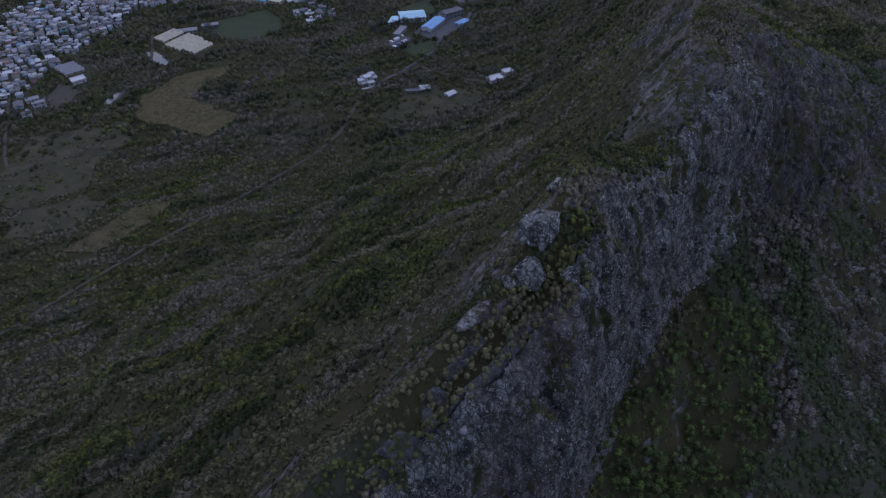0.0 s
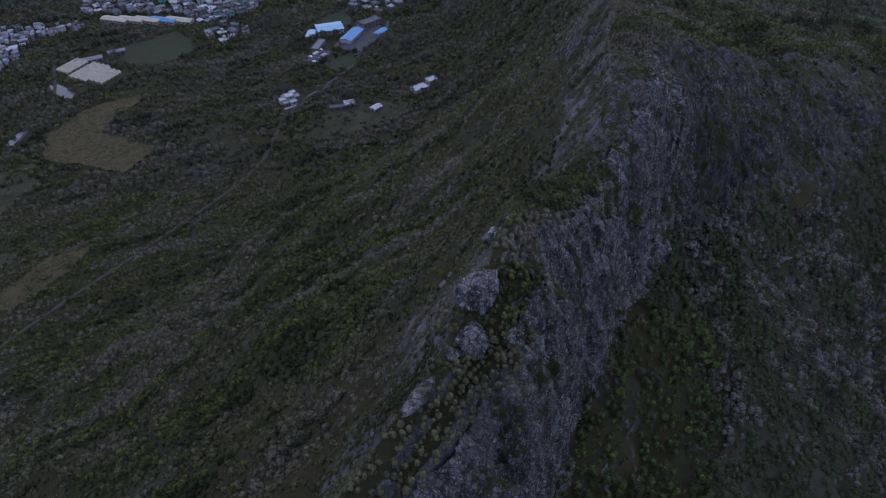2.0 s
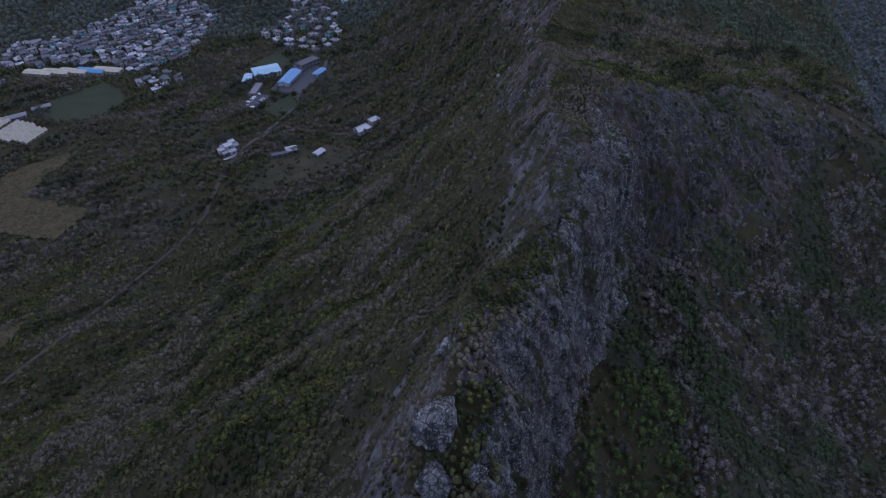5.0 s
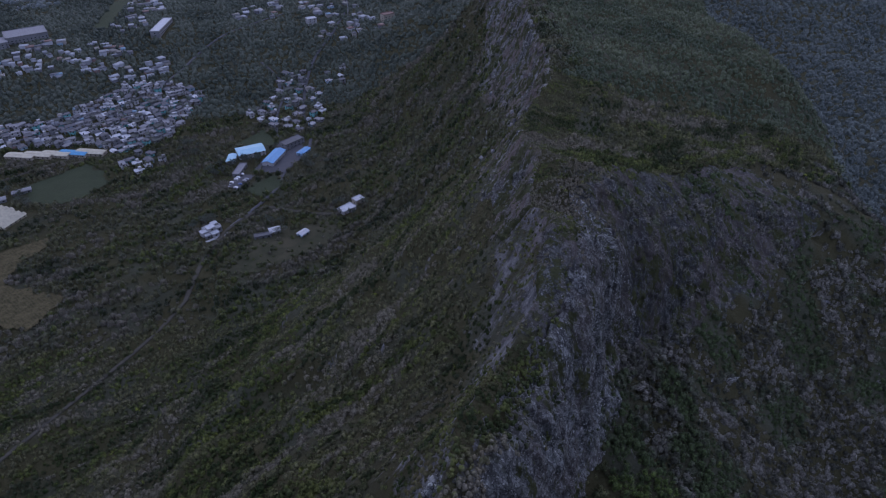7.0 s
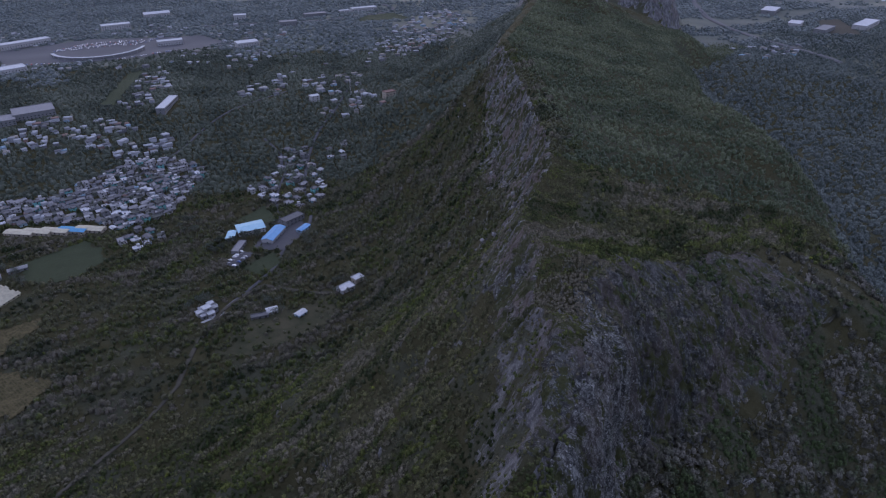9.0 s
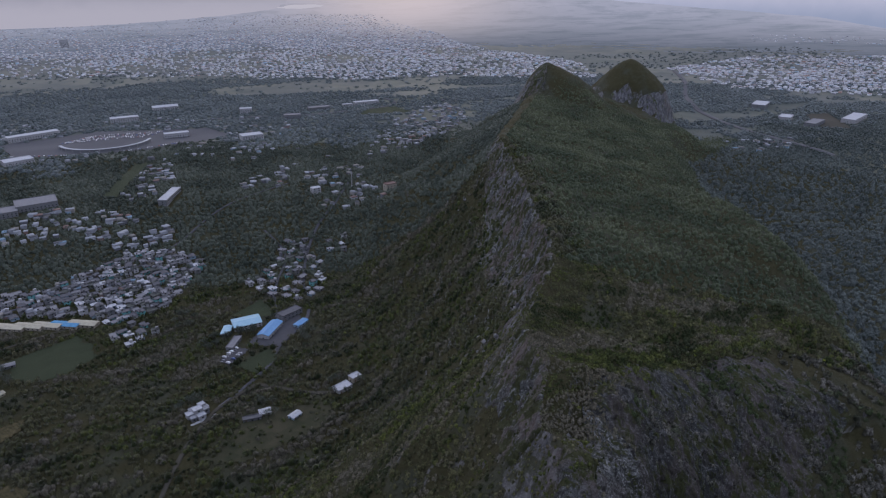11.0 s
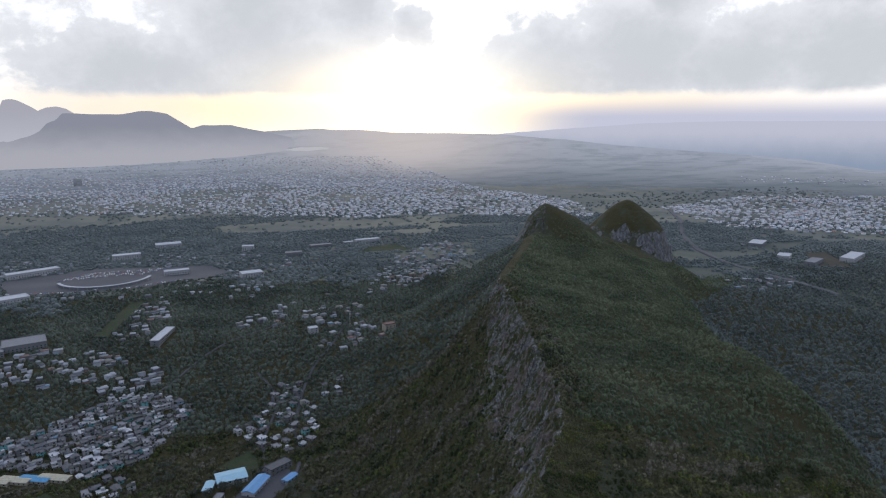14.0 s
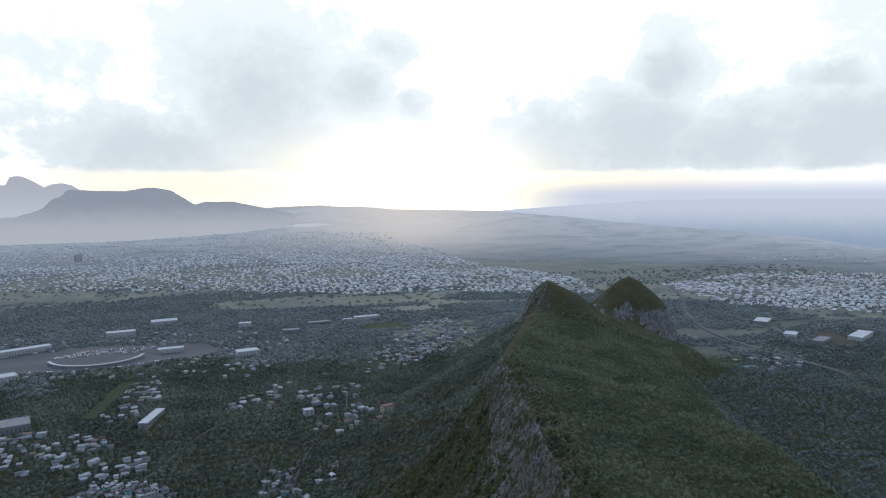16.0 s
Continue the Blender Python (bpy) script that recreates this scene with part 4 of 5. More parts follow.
# ---- distant quarters, joined ----
def quarters(name, spots, label, mats, seed, grow=1.0):
    """Many small far houses: a block with a slab roof each."""
    r = np.random.default_rng(seed)
    n = len(spots)
    x, y = spots[:, 0], spots[:, 1]
    z = ground(x, y)
    for px, py in spots:
        if abs(px - 500) < 1180 and py < 2270:
            claim(px, py, 5.0)
    w, d, h = grow * r.uniform(2.4, 5.6, n), grow * r.uniform(2.2, 4.6, n), r.choice([2.4, 2.6, 2.8, 3.0, 4.6], n)
    a = r.uniform(-0.3, 0.3, n) + 0.35 + 1.5708 * r.integers(0, 2, n)
    c, s = np.cos(a), np.sin(a)
    vs, fs = [], []
    for k, (gw, z0, z1) in enumerate(((1.0, -3.0, None), (1.06, 0.0, 0.5))):
        lo = z + (z0 if k == 0 else h)
        hi = z + h + (0 if k == 0 else z1)
        ring = []
        for zz in (lo, hi):
            for ux, uy in ((-1, -1), (1, -1), (1, 1), (-1, 1)):
                px, py = ux * w * gw, uy * d * gw
                ring.append(np.stack([x + px * c - py * s, y + px * s + py * c, zz], -1))
        vs.append(np.stack(ring, 1).reshape(-1, 3))
        f = np.array([(4, 5, 6, 7), (0, 1, 5, 4), (1, 2, 6, 5), (2, 3, 7, 6), (3, 0, 4, 7)])
        fs.append((f[None] + (np.arange(n) * 8)[:, None, None] + k * n * 8).reshape(-1, 4))
    ob = mesh_of(name, np.concatenate(vs), np.concatenate(fs), mats, flat=True)
    return tagged(ob, label, "houses", kind="stuff")


def town_paint(g):
    one = g.add("ShaderNodeNewGeometry").outputs["Random Per Island"]
    n = g.add("ShaderNodeValToRGB")
    g.put(n.inputs[0], one)
    n.color_ramp.interpolation = "CONSTANT"
    stops = n.color_ramp.elements
    for i, (p, c) in enumerate(((0.0, (0.60, 0.61, 0.62)), (0.28, (0.40, 0.41, 0.42)), (0.5, (0.22, 0.22, 0.23)), (0.72, (0.42, 0.39, 0.34)), (0.85, (0.56, 0.57, 0.58)), (0.93, (0.36, 0.24, 0.20)), (0.97, (0.35, 0.50, 0.60)))):
        e = stops[i] if i < 2 else stops.new(p)
        e.position, e.color = p, (*c, 1)
    return n.outputs[0]


# Far town: strong sheen added in place of haze.
TOWN = material("far_town_plaster", town_paint, 0.8, 0.3, haze_sheen=0.3)
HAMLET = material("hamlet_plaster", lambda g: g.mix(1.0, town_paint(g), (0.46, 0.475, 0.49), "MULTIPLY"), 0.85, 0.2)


def town_spots(poly, gap, share, seed, size=120):
    xs, ys = [p[0] for p in poly], [p[1] for p in poly]
    r = np.random.default_rng(seed)
    gx, gy = np.meshgrid(np.arange(min(xs), max(xs), gap), np.arange(min(ys), max(ys), gap))
    x, y = gx.ravel() + r.uniform(-0.4, 0.4, gx.size) * gap, gy.ravel() + r.uniform(-0.4, 0.4, gx.size) * gap
    ok = inside(x, y, poly) & (r.random(x.size) < share * (0.4 + 0.6 * smooth(fbm(x / size, y / size, 3, seed), -0.15, 0.1))) & ~busy(x, y)
    return np.stack([x[ok], y[ok]], -1)


quarters("outbuildings", np.concatenate([town_spots([(-300, 800), (-274, 805), (-243, 807), (-201, 840), (-160, 876), (-95, 858), (-81, 824), (-99, 778), (-111, 744), (-130, 727), (-172, 710), (-184, 738), (-253, 752), (-300, 756)], 6.5, 0.75, 31, 300), town_spots([(-369, 473), (-448, 600), (-470, 660), (-445, 723), (-272, 723), (-330, 691), (-339, 621), (-349, 602), (-362, 562), (-372, 496)], 6.5, 0.75, 32, 300),
                                          town_spots([(-31, 775), (-7, 819), (7, 868), (39, 868), (55, 807), (50, 745), (23, 716), (-23, 762)], 9, 0.3, 33, 300)]), "small grey lean-tos and sheds between the village houses", HAMLET, 34, 0.62)
quarters("hamlet_houses", np.concatenate([town_spots([(-345, 985), (-281, 1024), (-222, 995), (-170, 976), (-160, 914), (-130, 930), (-118, 892), (-167, 878), (-214, 899), (-320, 911)], 9.5, 0.85, 23, 300), town_spots([(-48, 1042), (-21, 1102), (32, 1137), (21, 1036)], 12, 0.7, 26, 300),
                                           town_spots([(48, 1103), (75, 1114), (150, 1128), (142, 1003), (176, 992), (160, 938), (115, 923), (63, 944), (51, 984)], 11, 0.7, 24, 300), town_spots([(-500, 1000), (-350, 1010), (-330, 915), (-500, 905)], 11.0, 0.8, 25, 300),
                                           town_spots([(-223, 1048), (-218, 1156), (-161, 1226), (-140, 1133), (-160, 1044), (-199, 1019)], 13, 0.75, 12, 300), town_spots([(160, 1198), (273, 1479), (426, 1672), (445, 1490), (367, 1326), (250, 1214), (176, 1175)], 12, 0.9, 11, 300),
                                           town_spots([(-60, 1210), (40, 1270), (150, 1180), (120, 1140), (-60, 1130)], 26, 0.25, 13), town_spots([(814, 1093), (981, 1082), (872, 1003), (787, 1016)], 14, 0.85, 14, 300),
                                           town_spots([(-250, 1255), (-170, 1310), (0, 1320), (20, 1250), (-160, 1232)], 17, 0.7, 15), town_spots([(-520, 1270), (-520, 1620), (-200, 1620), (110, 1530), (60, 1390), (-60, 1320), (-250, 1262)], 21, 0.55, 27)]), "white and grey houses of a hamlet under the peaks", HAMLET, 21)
quarters("city_houses", np.concatenate([town_spots([(-2600, 3900), (-1400, 3300), (-828, 2420), (-306, 2330), (281, 2080), (640, 2060), (980, 1900), (1100, 2300), (900, 2900), (900, 3600), (700, 4300), (0, 4400), (-900, 4450), (-2200, 4250)], 18, 0.9, 16, 260),
                                         town_spots([(1290, 2050), (1230, 1640), (1528, 1400), (2300, 1400), (2600, 1900), (1900, 2300)], 16, 0.95, 17, 200), town_spots([(2100, 2700), (2700, 2400), (3000, 2700), (2500, 3100)], 30, 0.4, 18)]),
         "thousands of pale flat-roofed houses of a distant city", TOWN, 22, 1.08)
# ---- the curved arcade, the parked cars, the mast and the tower ----
def arcade():
    base = new("arcade")
    ax, ay, r = -295.0, 1412.0, 78.0
    line = [(math.radians(a), r) for a in range(200, 362, 6)]
    spots = [(r * math.cos(a), r * math.sin(a) * 0.95) for a, r in line]
    z0 = height(ax, ay - 60)

    def band(bm, inner, outer, lo, hi):
        rows = []
        for x, y in spots:
            n = Vector((x, y, 0)).normalized()
            rows.append([bm.verts.new((x + n.x * o, y + n.y * o, h)) for o, h in ((inner, lo), (outer, lo), (outer, hi), (inner, hi))])
        for a, b in zip(rows[:-1], rows[1:]):
            for i in range(4):
                bm.faces.new([a[i], a[(i + 1) % 4], b[(i + 1) % 4], b[i]])
        bm.faces.new(rows[0][::-1])
        bm.faces.new(rows[-1])
        bmesh.ops.recalc_face_normals(bm, faces=bm.faces)

    bm = bmesh.new()
    band(bm, -2.8, 2.8, 5.2, 5.7)
    part("roof", bm, ROOFS[2], base)
    bm = bmesh.new()
    band(bm, -2.0, 2.0, -3.0, 5.19)
    part("wall", bm, WALLS[1], base)
    for i in range(0, len(spots) - 1, 2):
        n = Vector((*spots[i], 0)).normalized()
        c = Vector((*spots[i], 0)) + n * 2.5
        boxes("pillar", WALLS[0], base, (c.x - 0.3, c.x + 0.3, c.y - 0.3, c.y + 0.3, -2.5, 5.18))
    base.matrix_basis = pose(ax, ay, z0)
    return tagged(base, "long curved arcade with a white roof round a yard", "building")


arcade()


def car_paint(g):
    n = g.add("ShaderNodeValToRGB")
    g.put(n.inputs[0], g.add("ShaderNodeNewGeometry").outputs["Random Per Island"])
    n.color_ramp.interpolation = "CONSTANT"
    stops = n.color_ramp.elements
    for i, (p, c) in enumerate(((0.0, (0.65, 0.65, 0.66)), (0.4, (0.05, 0.05, 0.055)), (0.6, (0.30, 0.31, 0.33)), (0.8, (0.25, 0.03, 0.03)), (0.88, (0.04, 0.08, 0.22)))):
        e = stops[i] if i < 2 else stops.new(p)
        e.position, e.color = p, (*c, 1)
    return n.outputs[0]


CAR = material("car_paint", car_paint, 0.3, 0.5)


def parked_cars(rows, seed):
    r = random.Random(seed)
    kit = bmesh.new()
    rings = [[(-2.1, 0.3), (2.1, 0.3), (2.1, 0.85), (1.2, 0.95), (0.6, 1.45), (-1.2, 1.45), (-1.9, 0.95), (-2.1, 0.85)]]
    a = [kit.verts.new((x, -0.85, z)) for x, z in rings[0]]
    b = [kit.verts.new((x, 0.85, z)) for x, z in rings[0]]
    for i in range(8):
        kit.faces.new([a[i], a[(i + 1) % 8], b[(i + 1) % 8], b[i]])
    kit.faces.new(a[::-1])
    kit.faces.new(b)
    bmesh.ops.triangulate(kit, faces=kit.faces)
    bmesh.ops.recalc_face_normals(kit, faces=kit.faces)
    kit.verts.index_update()
    kv = np.array([v.co for v in kit.verts])
    kf = np.array([[v.index for v in f.verts] for f in kit.faces])
    kit.free()
    vs, fs = [], []
    for x0, y0, x1, y1, gap in rows:
        n = int(math.hypot(x1 - x0, y1 - y0) / gap)
        turn = math.atan2(y1 - y0, x1 - x0) + math.pi / 2
        for i in range(n):
            if r.random() < 0.3:
                continue
            x, y = x0 + (x1 - x0) * i / n, y0 + (y1 - y0) * i / n
            c, q = math.cos(turn), math.sin(turn)
            v = kv @ np.array(((c, q, 0), (-q, c, 0), (0, 0, 1))) + np.array((x, y, height(x, y) + 0.62))
            fs.append(kf + len(vs) * len(kv))
            vs.append(v)
    return tagged(mesh_of("parked_cars", np.concatenate(vs), np.concatenate(fs), CAR, flat=True), "rows of parked cars in white, grey and dark", "cars", kind="stuff")


parked_cars([(-380 + 8 * i, 1430 + 9 * i, -230 + 6 * i, 1450 + 9 * i, 4.0) for i in range(6)] + [(-400, 1330, -300, 1318, 4.0), (-250, 1325, -150, 1370, 4.0), (-52, 620, -38, 640, 3.2), (-46, 612, -32, 632, 3.2)], 5)


def bay_lines():
    """Faded white lines of the school's car park."""
    base = new("bay_markings")
    for i in range(9):
        x, y = -53 + i * 1.7, 617 + i * 2.5
        bm = bmesh.new()
        box(bm, -2.4, 2.4, -0.12, 0.12, 0, 0.03)
        ob = part("line", bm, PAINT, base)
        ob.matrix_basis = pose(x, y, height(x, y) + 0.66, 0, 0, -35)
    return tagged(base, "faded white parking bay lines on dark asphalt", "road marking")


bay_lines()


def mast(x, y, tall):
    base = new("antenna_mast")
    for k in range(3):
        a = k * 2 * math.pi / 3
        bm = bmesh.new()
        lo, hi = [], []
        for i in range(6):
            b = i * math.pi / 3
            lo.append(bm.verts.new((1.4 * math.cos(a) + 0.12 * math.cos(b), 1.4 * math.sin(a) + 0.12 * math.sin(b), -1)))
            hi.append(bm.verts.new((0.4 * math.cos(a) + 0.08 * math.cos(b), 0.4 * math.sin(a) + 0.08 * math.sin(b), tall)))
        for i in range(6):
            bm.faces.new([lo[i], lo[(i + 1) % 6], hi[(i + 1) % 6], hi[i]])
        part("leg", bm, STEEL, base)
    for h in (tall * 0.82, tall * 0.93):
        boxes("antenna", WALLS[0], base, (-1.0, -0.6, -0.3, 0.3, h, h + 2.2), (0.6, 1.0, -0.3, 0.3, h, h + 2.2), (-1.0, 1.0, -0.08, 0.08, h + 0.9, h + 1.1))
    for i in range(5):
        h, w = tall * (i + 0.5) / 5.5, 1.4 - (i + 0.5) / 5.5
        boxes("brace", STEEL, base, (-w * 0.9, w * 0.9, -0.06, 0.06, h, h + 0.12))
    base.matrix_basis = place(base, x, y, 0)
    return tagged(base, "tall pale steel antenna mast among the houses", "mast")


mast(118, 1000, 26)
hall("tower_block", -855, 3427, 10, 34, 24, 36, 0, WALLS[0], ROOFS[2], "white tower block standing over the far city", "building", 9)
hall("depot", -231, 1740, 15, 56, 26, 8, 3.0, WALLS[0], ROOFS[2], "white depot with a broad pitched roof", "building", 2)


# ---- single trees by the houses ----
BARK = material("bark", lambda g: g.mix(g.noise(where(g), 3.0, 6.0, 0.7), (0.06, 0.05, 0.04), (0.15, 0.13, 0.11)), 0.95)


def build_tree(seed):
    r = random.Random(seed)
    base = new("tree")
    tall = r.uniform(6.5, 10)
    bm = bmesh.new()

    def limb(a, b, ra, rb):
        way = (b - a).normalized()
        u = way.orthogonal().normalized()
        w = way.cross(u)
        rings = [[bm.verts.new(p + (u * math.cos(k * math.pi / 3) + w * math.sin(k * math.pi / 3)) * q) for k in range(6)] for p, q in ((a, ra), ((a + b) / 2 + Vector((r.uniform(-.2, .2), r.uniform(-.2, .2), 0)), (ra + rb) / 2), (b, rb))]
        for lo, hi in zip(rings[:-1], rings[1:]):
            for k in range(6):
                bm.faces.new([lo[k], lo[(k + 1) % 6], hi[(k + 1) % 6], hi[k]])

    fork = Vector((r.uniform(-.3, .3), r.uniform(-.3, .3), tall * 0.4))
    limb(Vector((0, 0, -0.8)), fork, 0.32, 0.2)
    tips = []
    for i in range(6):
        a = i * 1.05 + r.uniform(-.3, .3)
        tip = fork + Vector((math.cos(a) * tall * 0.3, math.sin(a) * tall * 0.3, tall * r.uniform(0.15, 0.42)))
        limb(fork, tip, 0.14, 0.05)
        tips.append(tip)
    part("trunk", bm, BARK, base)
    bm = bmesh.new()
    for tip in tips + [fork + Vector((0, 0, tall * 0.45))]:
        size = tall * r.uniform(0.15, 0.22)
        for _ in range(34):
            d = Vector((r.gauss(0, 1), r.gauss(0, 1), r.gauss(0, 0.8)))
            c = tip + d.normalized() * size * r.uniform(0.35, 1.1)
            s = r.uniform(0.3, 0.65)
            vs = [bm.verts.new(c + Vector((r.uniform(-1, 1), r.uniform(-1, 1), r.uniform(-0.7, 0.7))) * s) for _ in range(4)]
            bm.faces.new(vs[:3])
            bm.faces.new(vs[1:])
    part("crown", bm, TREES, base)
    return tagged(base, "broad dark green tree standing among the houses", "tree", "village trees")


ROUND = [build_tree(500 + i) for i in range(5)]
grow, free = random.Random(9), set(range(5))
for cx, cy, n, reach_ in ((-30, 668, 6, 9), (-40, 655, 6, 12), (-66, 545, 8, 17), (52, 548, 6, 15), (-14, 530, 5, 14), (8, 675, 5, 18), (30, 640, 7, 16), (-60, 650, 8, 14), (-250, 640, 8, 30), (0, 770, 8, 30), (-90, 700, 8, 18)):
    for _ in range(n):
        for _try in range(30):
            a, q = grow.uniform(0, 2 * math.pi), grow.uniform(0.4, 1.0) * reach_
            x, y = cx + q * math.cos(a), cy + q * math.sin(a)
            if not busy(np.array([x]), np.array([y]))[0]:
                break
        else:
            continue
        k = grow.randrange(5)
        m = pose(x, y, height(x, y), 0, 0, grow.uniform(0, 360))
        if k in free:
            free.discard(k)
            ROUND[k].matrix_basis = m
        else:
            copy_thing(ROUND[k], m)
        claim(x, y, 2.5)


# ---- the woods ----
rng = np.random.default_rng(7)


def leafy_kit(leaves, seed):
    """One bushy crown of radius about 1: a few lobes, each a low core with leaf blades standing off it."""
    r = random.Random(seed)
    verts, tris = [], []
    lobes = [(Vector((0, 0, 0.12)), 0.62)]
    for k in range(4):
        a = k * 1.57 + r.uniform(-0.5, 0.5)
        q = r.uniform(0.4, 0.62)
        lobes.append((Vector((math.cos(a) * q, math.sin(a) * q, r.uniform(-0.2, 0.12))), r.uniform(0.32, 0.5)))
    for c, size in ((Vector((0, 0, 0.0)), 0.8),):
        first = len(verts)
        for h, q, turn in ((-0.5, 0.85, 0.0), (0.35, 0.7, 0.6)):
            verts += [c + Vector((math.cos(k * 1.2566 + turn) * q, math.sin(k * 1.2566 + turn) * q, h)) * size * r.uniform(0.8, 1.05) for k in range(5)]
        verts.append(c + Vector((0, 0, size * 0.8)))
        for k in range(5):
            a, b, e, f = first + k, first + (k + 1) % 5, first + 5 + k, first + 5 + (k + 1) % 5
            tris += [(a, b, e), (b, f, e), (e, f, first + 10)]
    for _ in range(leaves):
        c, size = r.choice(lobes)
        d = Vector((r.gauss(0, 1), r.gauss(0, 1), abs(r.gauss(0.25, 0.8)))).normalized()
        p = c + d * size * r.uniform(0.85, 1.18)
        u = d.orthogonal().normalized()
        u.rotate(Euler((r.uniform(0, 6.28), r.uniform(-0.7, 0.7), r.uniform(0, 6.28))))
        w = (d + u.cross(d) * 1.2 + Vector((0, 0, r.uniform(-0.4, 0.6)))).normalized()
        g = r.uniform(0.13, 0.27)
        tris.append((len(verts), len(verts) + 1, len(verts) + 2))
        verts += [p - u * g, p + u * g * r.uniform(0.6, 1), p + w * g * 1.5]
    return np.array([tuple(v) for v in verts]), np.array(tris)


def slope_at(x, y):
    return np.hypot(ground(x + 1.5, y) - ground(x - 1.5, y), ground(x, y + 1.5) - ground(x, y - 1.5)) / 3.0


def scatter(x0, x1, y0, y1, gap, keep):
    """Jittered places on the ground; keep(x, y) gives a chance."""
    gx, gy = np.meshgrid(np.arange(x0, x1, gap), np.arange(y0, y1, gap))
    x, y = gx.ravel() + rng.uniform(-0.5, 0.5, gx.size) * gap, gy.ravel() + rng.uniform(-0.5, 0.5, gx.size) * gap
    ok = (rng.random(x.size) < keep(x, y)) & ~busy(x, y) & (~thin(x, y) | (rng.random(x.size) < 0.33))
    return x[ok], y[ok]


def wood(name, x, y, radius, kits, mat, label, sink=0.25, flat=True, squat=1.0):
    z = ground(x, y)
    vs, fs, base = [], [], 0
    pick = rng.integers(0, len(kits), x.size)
    for k, (kv, kf) in enumerate(kits):
        i = np.nonzero(pick == k)[0]
        n = len(i)
        a = rng.uniform(0, 2 * math.pi, n)
        c, s = np.cos(a)[:, None], np.sin(a)[:, None]
        rad = radius[i][:, None]
        tall = squat * rad * rng.uniform(0.8, 1.5, (n, 1))
        px = (kv[None, :, 0] * c - kv[None, :, 1] * s) * rad + x[i][:, None]
        py = (kv[None, :, 0] * s + kv[None, :, 1] * c) * rad + y[i][:, None]
        pz = (kv[None, :, 2] + 0.45 - sink) * tall + z[i][:, None]
        vs.append(np.stack([px, py, pz], -1).reshape(-1, 3))
        fs.append((kf[None] + (np.arange(n) * len(kv))[:, None, None] + base).reshape(-1, 3))
        base += n * len(kv)
    return tagged(mesh_of(name, np.concatenate(vs), np.concatenate(fs), mat, flat=flat), label, "woodland", kind="stuff")


FINE = [leafy_kit(38, s) for s in range(10)]
TINY = [leafy_kit(11, 80 + s) for s in range(8)]
COARSE = [leafy_kit(20, 20 + s) for s in range(8)]


def not_cliff(x, y, limit):
    return (slope_at(x, y) < limit).astype(float)


def patches(x, y, size, seed):
    return smooth(fbm(x / size, y / size, 3, seed), -0.25, 0.15)


def streaks(x, y):
    """Bands of growth that run down the cliff, with bare rock between."""
    e, _, run = along(x, y, EDGE)
    band = smooth(fbm(run / 5.0, e / 50, 3, 72), -0.05, 0.2)
    return np.where((e + sway(x, y) > 1) & (e < 15 + 60 * smooth(y, 205, 262)) & (y > 150), 0.06 + 0.94 * band, 1.0)


nx_, ny_ = scatter(-330, 420, 45, 420, 2.55, lambda x, y: streaks(x, y) * np.maximum(not_cliff(x, y, 1.75) * (0.7 + 0.3 * patches(x, y, 30, 60)), (0.4 + 0.1 * smooth(x, 90, 130)) * not_cliff(x, y, 3.2) * smooth(fbm(x / 9, y / 9, 3, 68), 0.1 - 0.1 * smooth(x, 90, 130), 0.25 - 0.1 * smooth(x, 90, 130))))
reach = (0.9 + 1.8 * rng.random(nx_.size) ** 1.4) * (0.32 + 0.68 * smooth(np.abs(along(nx_, ny_, CREST)[0]), 3, 40))
off = along(nx_, ny_, EDGE)[0] + 22 * fbm(nx_ / 30, ny_ / 30, 3, 67)
fresh = (ny_ + 25 * fbm(nx_ / 30, ny_ / 30, 3, 69) < 165) & (off <= 58)
lee, foot_ = (off > 16) & ~fresh, (off > 16) & fresh
close = (off <= 16) & (ny_ < 250) & (nx_ > -140)
wide_ = (off <= 16) & ~close
wood("shrub_woodland", nx_[close], ny_[close], reach[close], FINE, LEAVES, "dense olive and dark green shrub woodland on the steep ridge slope")
wood("shrub_woodland", nx_[wide_], ny_[wide_], reach[wide_], COARSE, LEAVES, "olive and grey shrub woodland low on the ridge slope")
wood("foot_woodland", nx_[foot_], ny_[foot_], reach[foot_] * 0.9, FINE, GREEN_LEAVES, "fresh green canopy at the foot of the cliff")
wood("dry_woodland", nx_[lee], ny_[lee], reach[lee] * 1.1, COARSE, DRY_LEAVES, "grey-brown and green dry woodland below the cliff")
cx_, cy_ = scatter(-40, 300, 50, 420, 1.35, lambda x, y: (((along(x, y, CREST)[0] > -12) & (np.abs(along(x, y, CREST)[0]) < 24) & (along(x, y, EDGE)[0] < 9)) | ((x > 85) & (np.abs(along(x, y, EDGE)[0] - 1) < 7))) * np.where((y > 172) & (y < 240), 0.3, 1.0) * ((slope_at(x, y) < 1.9) | ((slope_at(x, y) < 4.5) & (fbm(x / 12, y / 12, 3, 71) > 0.06) & (y < 150))) * (0.6 + 0.4 * patches(x, y, 9, 66)))
wood("crest_scrub", cx_, cy_, rng.uniform(0.5, 1.2, cx_.size), COARSE, SCRUB, "low dry scrub and grass tufts along the ridge crest")
mx_, my_ = scatter(-480, 330, 420, 780, 4.3, lambda x, y: not_cliff(x, y, 1.6) * (0.72 + 0.28 * patches(x, y, 60, 61)) * (along(x, y, CREST)[0] < 20))
wood("slope_woodland", mx_, my_, 1.6 + 3.2 * rng.random(mx_.size) ** 1.7, COARSE, SLOPE_LEAVES, "green woodland at the foot of the ridge")
